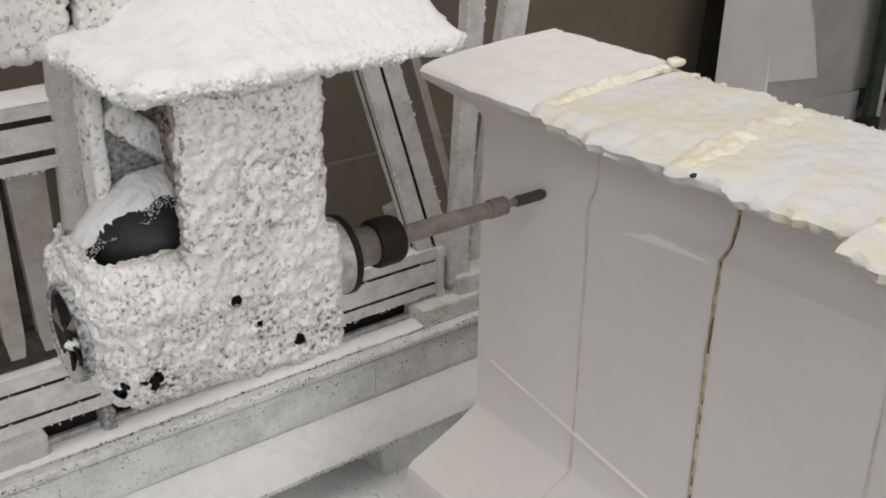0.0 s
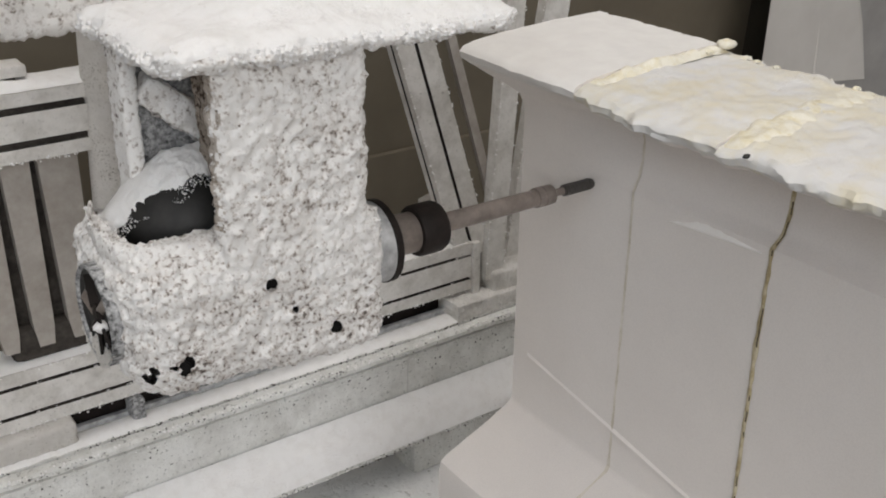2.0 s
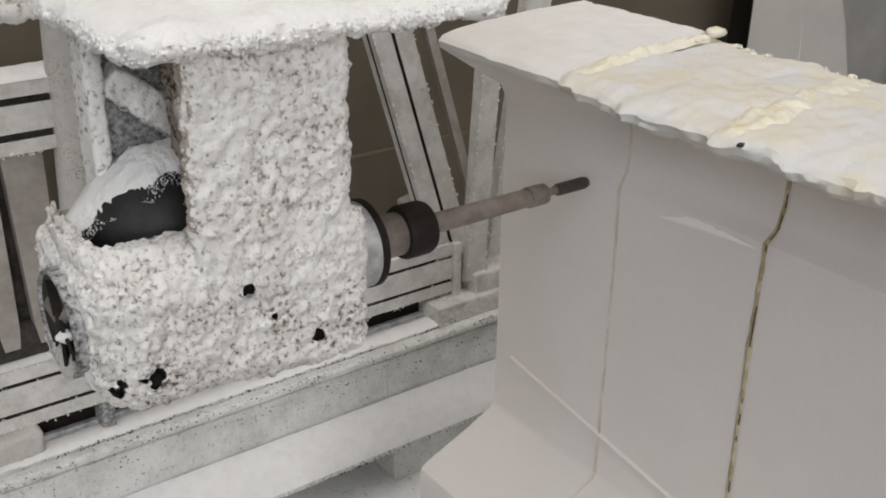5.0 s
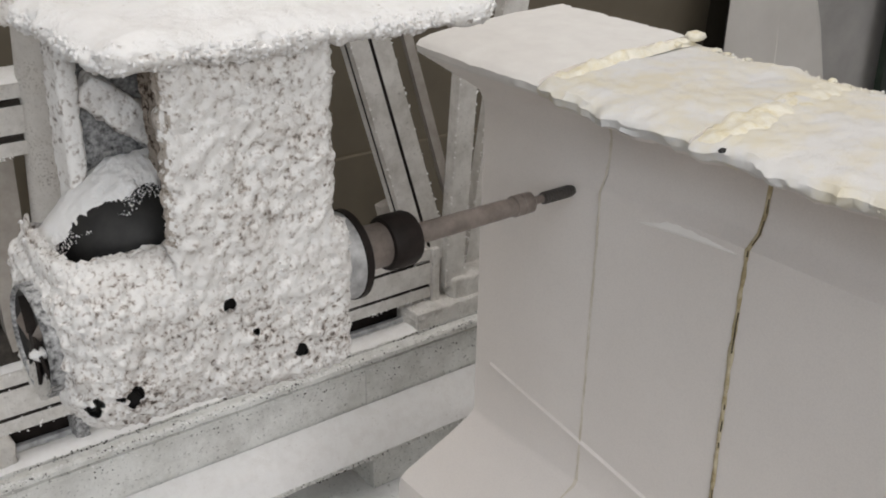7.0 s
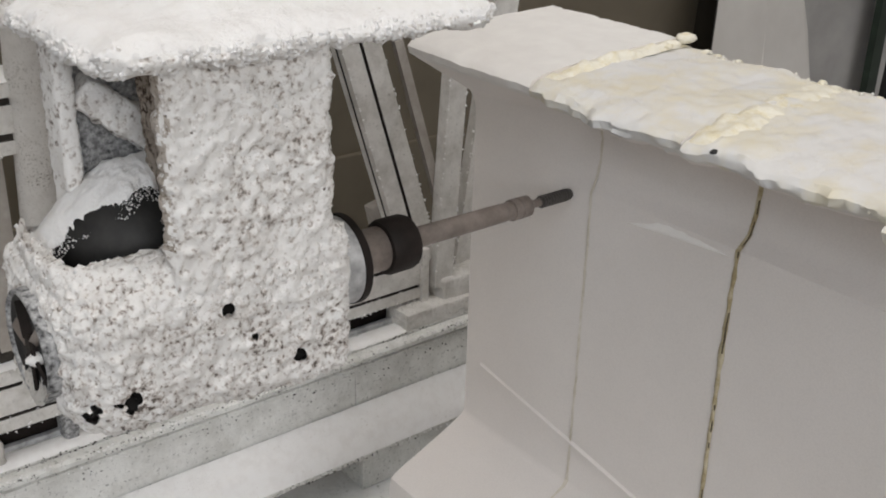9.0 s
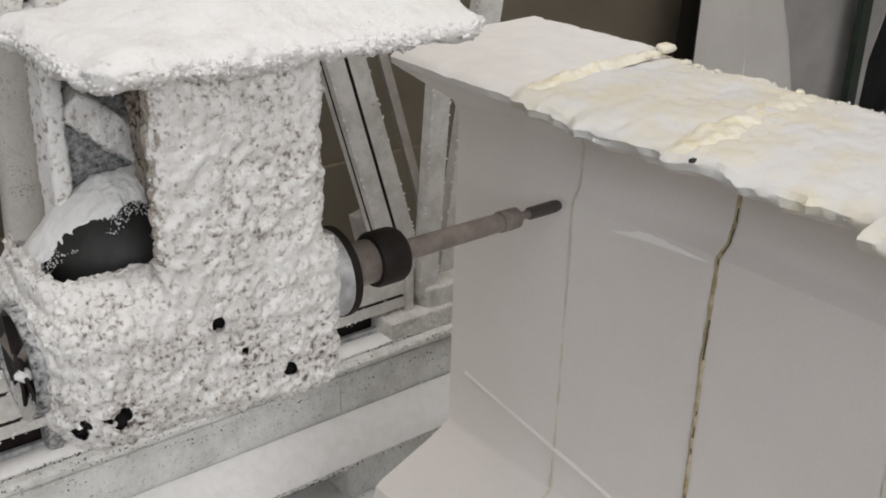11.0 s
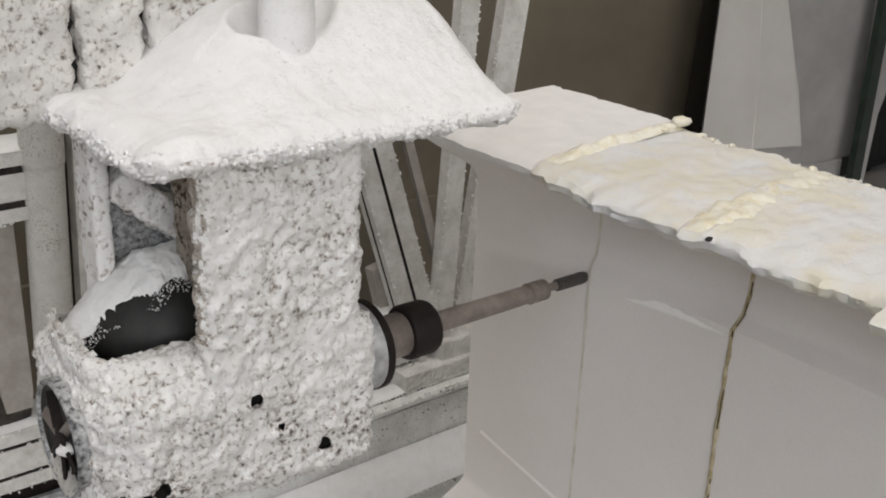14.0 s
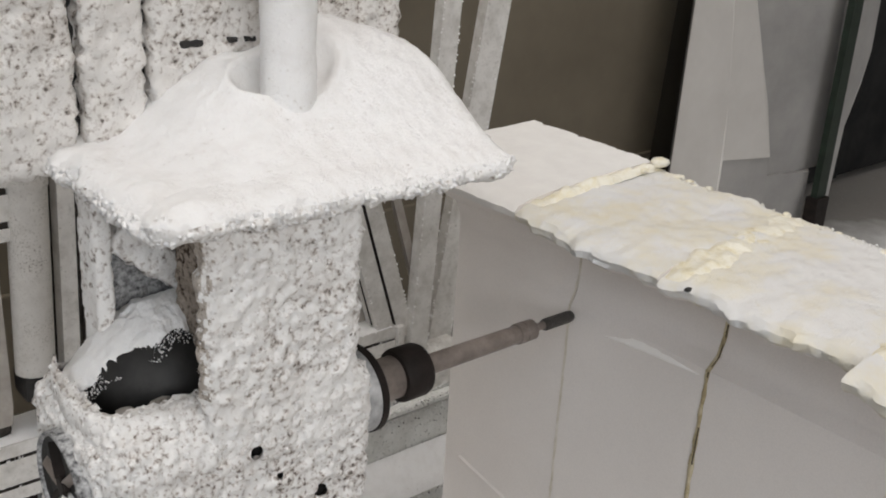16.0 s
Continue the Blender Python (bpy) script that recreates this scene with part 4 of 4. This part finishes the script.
def bed_rail():
    ob = base("bed_rail", (0, 0.8, 0), "dusty grey steel rail of the machine bed", "machine rail")
    sec = [(0.95, 0.350), (0.784, 0.350), (0.783, 0.340), (0.777, 0.340), (0.776, 0.349), (0.756, 0.349), (0.749, 0.344), (0.750, 0.334), (0.776, 0.331), (0.777, 0.322), (0.764, 0.318), (0.764, 0.309), (0.773, 0.304), (0.772, 0.212), (0.765, 0.200), (0.735, 0.160),
           (0.712, 0.125), (0.708, 0.112), (0.712, 0.104), (0.80, 0.104), (0.95, 0.104)]
    for a, b in ((-2.6, 0.205), (0.2065, 1.2)):
        bm = bmesh.new()
        n = round((b - a) / 0.02)
        rows = []
        for i in range(n + 1):
            x = a + (b - a) * i / n
            rows.append([bm.verts.new((x, y + fuzz((x, y, z), 0.0025, 3) * (y < 0.9), z + (0.016 if a > 0 and z < 0.106 else 0) + fuzz((x, z, y), 0.0025, 5) * (y < 0.9))) for y, z in sec])
        for p, q in zip(rows, rows[1:]):
            for k in range(len(sec)):
                bm.faces.new((p[k], p[(k + 1) % len(sec)], q[(k + 1) % len(sec)], q[k]))
        bm.faces.new(rows[0])
        bm.faces.new(rows[-1][::-1])
        part("rail_channel", bm, STEEL, ob)
    part("guide_rod", box(-2.6, 1.2, 0.842, 0.856, 0.350, 0.362, 0.003), SPINDLE_STEEL, ob, "bright guide rail")
    part("rail_dust", dust_strip(-2.5, 1.1, 0.784, 0.840, 0.349, 0.009, 4.0), CRUST_WHITE, ob, smooth=True)
    bm = bmesh.new()
    last = None
    for i in range(330):
        x = -2.5 + 3.6 * i / 329
        vs = []
        for k in range(8):
            f = k / 7
            q = Vector((x, 0.771 - 0.062 * f, 0.212 - 0.094 * f))
            t = (0.010 * math.sin(math.pi * min(1, f * 0.9 + 0.05)) + 0.002) * (1 + 0.5 * noise.noise(Vector((x * 7, f * 3, 2.0)))) + fuzz(q, 0.003, 2.0)
            vs.append(bm.verts.new(q + Vector((0, -0.83, 0.55)) * t))
        if last:
            for k in range(7):
                bm.faces.new((last[k], last[k + 1], vs[k + 1], vs[k]))
        last = vs
    part("ledge_dust", bm, CRUST_WHITE, ob, "foam dust drifted on the lower flange", smooth=True)
    for x, w in ((-2.0, 0.12), (-0.9, 0.12), (0.206, 0.80)):
        part("rail_foot", box(x, x + w, 0.745, 0.94, -0.01, 0.106, 0.004), STEEL, ob)
    # dark swarf specks caught along the lips
    rnd = random.Random(61)
    grit = []
    for y, z, dy, dz, n in ((0.751, 0.343, 0.0015, 0.004, 420), (0.780, 0.3495, 0.003, 0.001, 300), (0.770, 0.300, 0.002, 0.016, 160), (0.709, 0.112, 0.0015, 0.004, 360)):
        for k in range(n):
            x = rnd.uniform(-0.9, 0.8)
            if noise.noise(Vector((x * 9, y * 40, z * 50))) > -0.12:
                grit.append(Vector((x, y + rnd.gauss(0, dy), z + rnd.gauss(0, dz))))
    tagged(part("swarf", crumbs(grit, 0.0022, 62), SLOT, ob, "dark specks of swarf along the lips"), kind="stuff")


moulding()
HEAD = milling_head()
frame_parts()
bed_rail()


def bed_crumbs():
    """Foam grains along the ledges of the bed and over the floor."""
    rnd = random.Random(21)
    pts = []
    for y, z, dy, dz, n in ((0.829, 0.403, 0.002, 0.003, 150), (0.829, 0.529, 0.003, 0.002, 110), (0.751, 0.349, 0.004, 0.003, 200), (0.768, 0.312, 0.003, 0.006, 120), (0.709, 0.113, 0.002, 0.003, 200),
                            (0.829, 0.936, 0.002, 0.002, 120)):
        for k in range(n):
            pts.append(Vector((rnd.uniform(-1.0, 0.75 if z < 0.36 else 0.42 if z < 0.6 else -0.47), y + rnd.gauss(0, dy), z + rnd.gauss(0, dz))))
    # clumps along the edges of the brace and the posts, and in the slots of the bed
    for x, y, z, lean, w, h, n in ((0.488, 0.833, 0.50, -0.315, 0.095, 0.8, 80), (0.5155, 0.813, 0.44, 0.057, 0.052, 1.0, 100), (0.632, 0.860, 0.44, 0.146, 0.074, 1.0, 100)):
        up = Vector((lean, 0, 1)).normalized()
        for k in range(n):
            f = rnd.choice((0.0, 1.0))
            q = Vector((x, y, z)) + up * rnd.uniform(0, h) + Vector((-up.z, 0, up.x)) * (w * f + rnd.gauss(0, 0.0012))
            pts.append(q)
    for z in (0.434, 0.497):
        for k in range(150):
            pts.append(Vector((rnd.uniform(-1.0, 0.42), 0.833, z + rnd.choice((-0.004, 0.004)) + rnd.gauss(0, 0.0008))))
    for k in range(900):
        pts.append(Vector((rnd.uniform(-1.2, 0.9), rnd.uniform(0.1, 0.72), rnd.uniform(-0.010, -0.004))))
    tagged(part("loose_foam_crumbs", crumbs(pts, 0.0030, 3), CRUST_WHITE, smooth=True), "loose white foam crumbs on rails and floor", "foam crumbs", kind="stuff")


bed_crumbs()
# dark colour that stands in for the shade inside the beams' slots
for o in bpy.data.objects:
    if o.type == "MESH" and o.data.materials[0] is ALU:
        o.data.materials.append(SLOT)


# ---- stored boards behind ----
def board(name, pts, thick, label, category, material=SHEET):
    """A leaning board: its outline (x, y, z), thickened away along y."""
    bm = bmesh.new()
    a = [bm.verts.new(p) for p in pts]
    b = [bm.verts.new((p[0] + thick * 1.4, p[1] + thick, p[2])) for p in pts]
    n = len(pts)
    for k in range(n):
        bm.faces.new((a[k], a[(k + 1) % n], b[(k + 1) % n], b[k]))
    bm.faces.new(a)
    bm.faces.new(b[::-1])
    ob = part(name, bm, material, None)
    return tagged(ob, label, category)


board("foam_board", [(1.96, 1.25, 0.0), (2.285, 1.25, 0.0), (2.30, 1.262, 0.53), (2.30, 1.275, 0.75), (2.26, 1.285, 1.10), (2.18, 1.31, 1.75), (2.08, 1.31, 1.75), (2.035, 1.29, 1.15), (1.99, 1.262, 0.60)], 0.035,
      "tall grey-white foam offcut leaning upright", "foam board")
board("foam_board", [(2.29, 1.267, 0.53), (2.63, 1.272, 0.49), (2.575, 1.284, 0.70), (2.52, 1.288, 0.83), (2.40, 1.293, 1.12), (2.24, 1.315, 1.75), (2.15, 1.315, 1.75)], 0.03, "tall grey foam offcut cut short at its foot", "foam board")
board("foam_board", [(2.287, 1.285, 0.0), (2.66, 1.285, 0.0), (2.65, 1.285, 0.487), (2.287, 1.285, 0.526)], 0.03, "low grey foam board standing behind an offcut", "foam board", GREY_SHEET)
board("foam_board", [(2.45, 1.46, 0.0), (3.06, 1.34, 0.0), (3.06, 1.34, 0.34), (2.45, 1.46, 0.36)], 0.03, "low grey foam board", "foam board", GREY_SHEET)


def bent_board():
    """A sheet bent hollow, standing on the low board."""
    bm, n = bmesh.new(), 24
    rows = [[], [], [], []]
    for k in range(n + 1):
        x = 2.32 + 0.84 * k / n
        y = 1.36 + 0.16 * ((3.16 - x) / 0.84) ** 1.6
        for row, (dx, dy, z) in zip(rows, ((0, 0.0, 0.345), (0, -0.02, 1.9), (0.035, 0.01, 1.9), (0.035, 0.03, 0.345))):
            row.append(bm.verts.new((x + dx, y + dy, z)))
    for k in range(n):
        for a, b in ((0, 1), (1, 2), (2, 3), (3, 0)):
            bm.faces.new((rows[a][k], rows[a][k + 1], rows[b][k + 1], rows[b][k]))
    for k in (0, n):
        bm.faces.new([r[k] for r in rows])
    tagged(part("foam_board", bm, GREY_SHEET, None, smooth=True, sharp=40), "wide hollow-bent grey foam board leaning upright", "foam board")


bent_board()
board("thin_board", [(3.07, 1.30, 0.0), (3.175, 1.30, 0.0), (3.215, 1.305, 0.53), (3.30, 1.315, 0.70), (3.36, 1.33, 0.84), (3.36, 1.335, 1.06), (3.42, 1.36, 1.8), (3.07, 1.34, 1.8)], 0.012, "grey thin board with a ragged edge", "board", GREY_SHEET)
# added sheet: its dark brown is the shading between partition and offcuts
board("dark_board", [(2.17, 1.53, 0.0), (2.75, 1.53, 0.0), (2.75, 1.53, 2.2), (2.33, 1.53, 2.2)], 0.03, "dark brown sheet for the shaded gap by the offcuts", "board", SHADE_SHEET)


def green_post():
    ob = base("steel_post", (3.0, 1.2, 0), "dark green painted steel post with a base shoe", "post")
    m = lean_m(3.054, 1.24, 0.0, 0.0)
    bm = beam(2.6, 0.03, 0.066, 0, 0, m)
    part("shaft", bm, GREEN, ob)
    part("shoe", box(2.975, 3.066, 1.225, 1.285, -0.01, 0.26, 0.006), NUT_BLACK, ob, "black base shoe")


def make_void_block():
    # added block; its near-black stands in for the dark void behind
    ob = base("storage_crate", (4.1, 1.7, 0), "dark block standing in for the shaded void", "crate")
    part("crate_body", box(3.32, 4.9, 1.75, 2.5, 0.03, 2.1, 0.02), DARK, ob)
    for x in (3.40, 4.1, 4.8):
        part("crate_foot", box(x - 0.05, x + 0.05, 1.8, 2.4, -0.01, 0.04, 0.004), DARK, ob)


green_post()
make_void_block()


def motions():
    ys = ((0, 0.0), (2, -0.0130), (4, -0.0257), (6.5, -0.0418), (8, -0.0505), (10.5, -0.0660), (12, -0.0750), (14, -0.0874), (16, -0.1005))
    walk(HEAD, [(t, pose(-0.5, y, AX)) for t, y in ys])


motions()
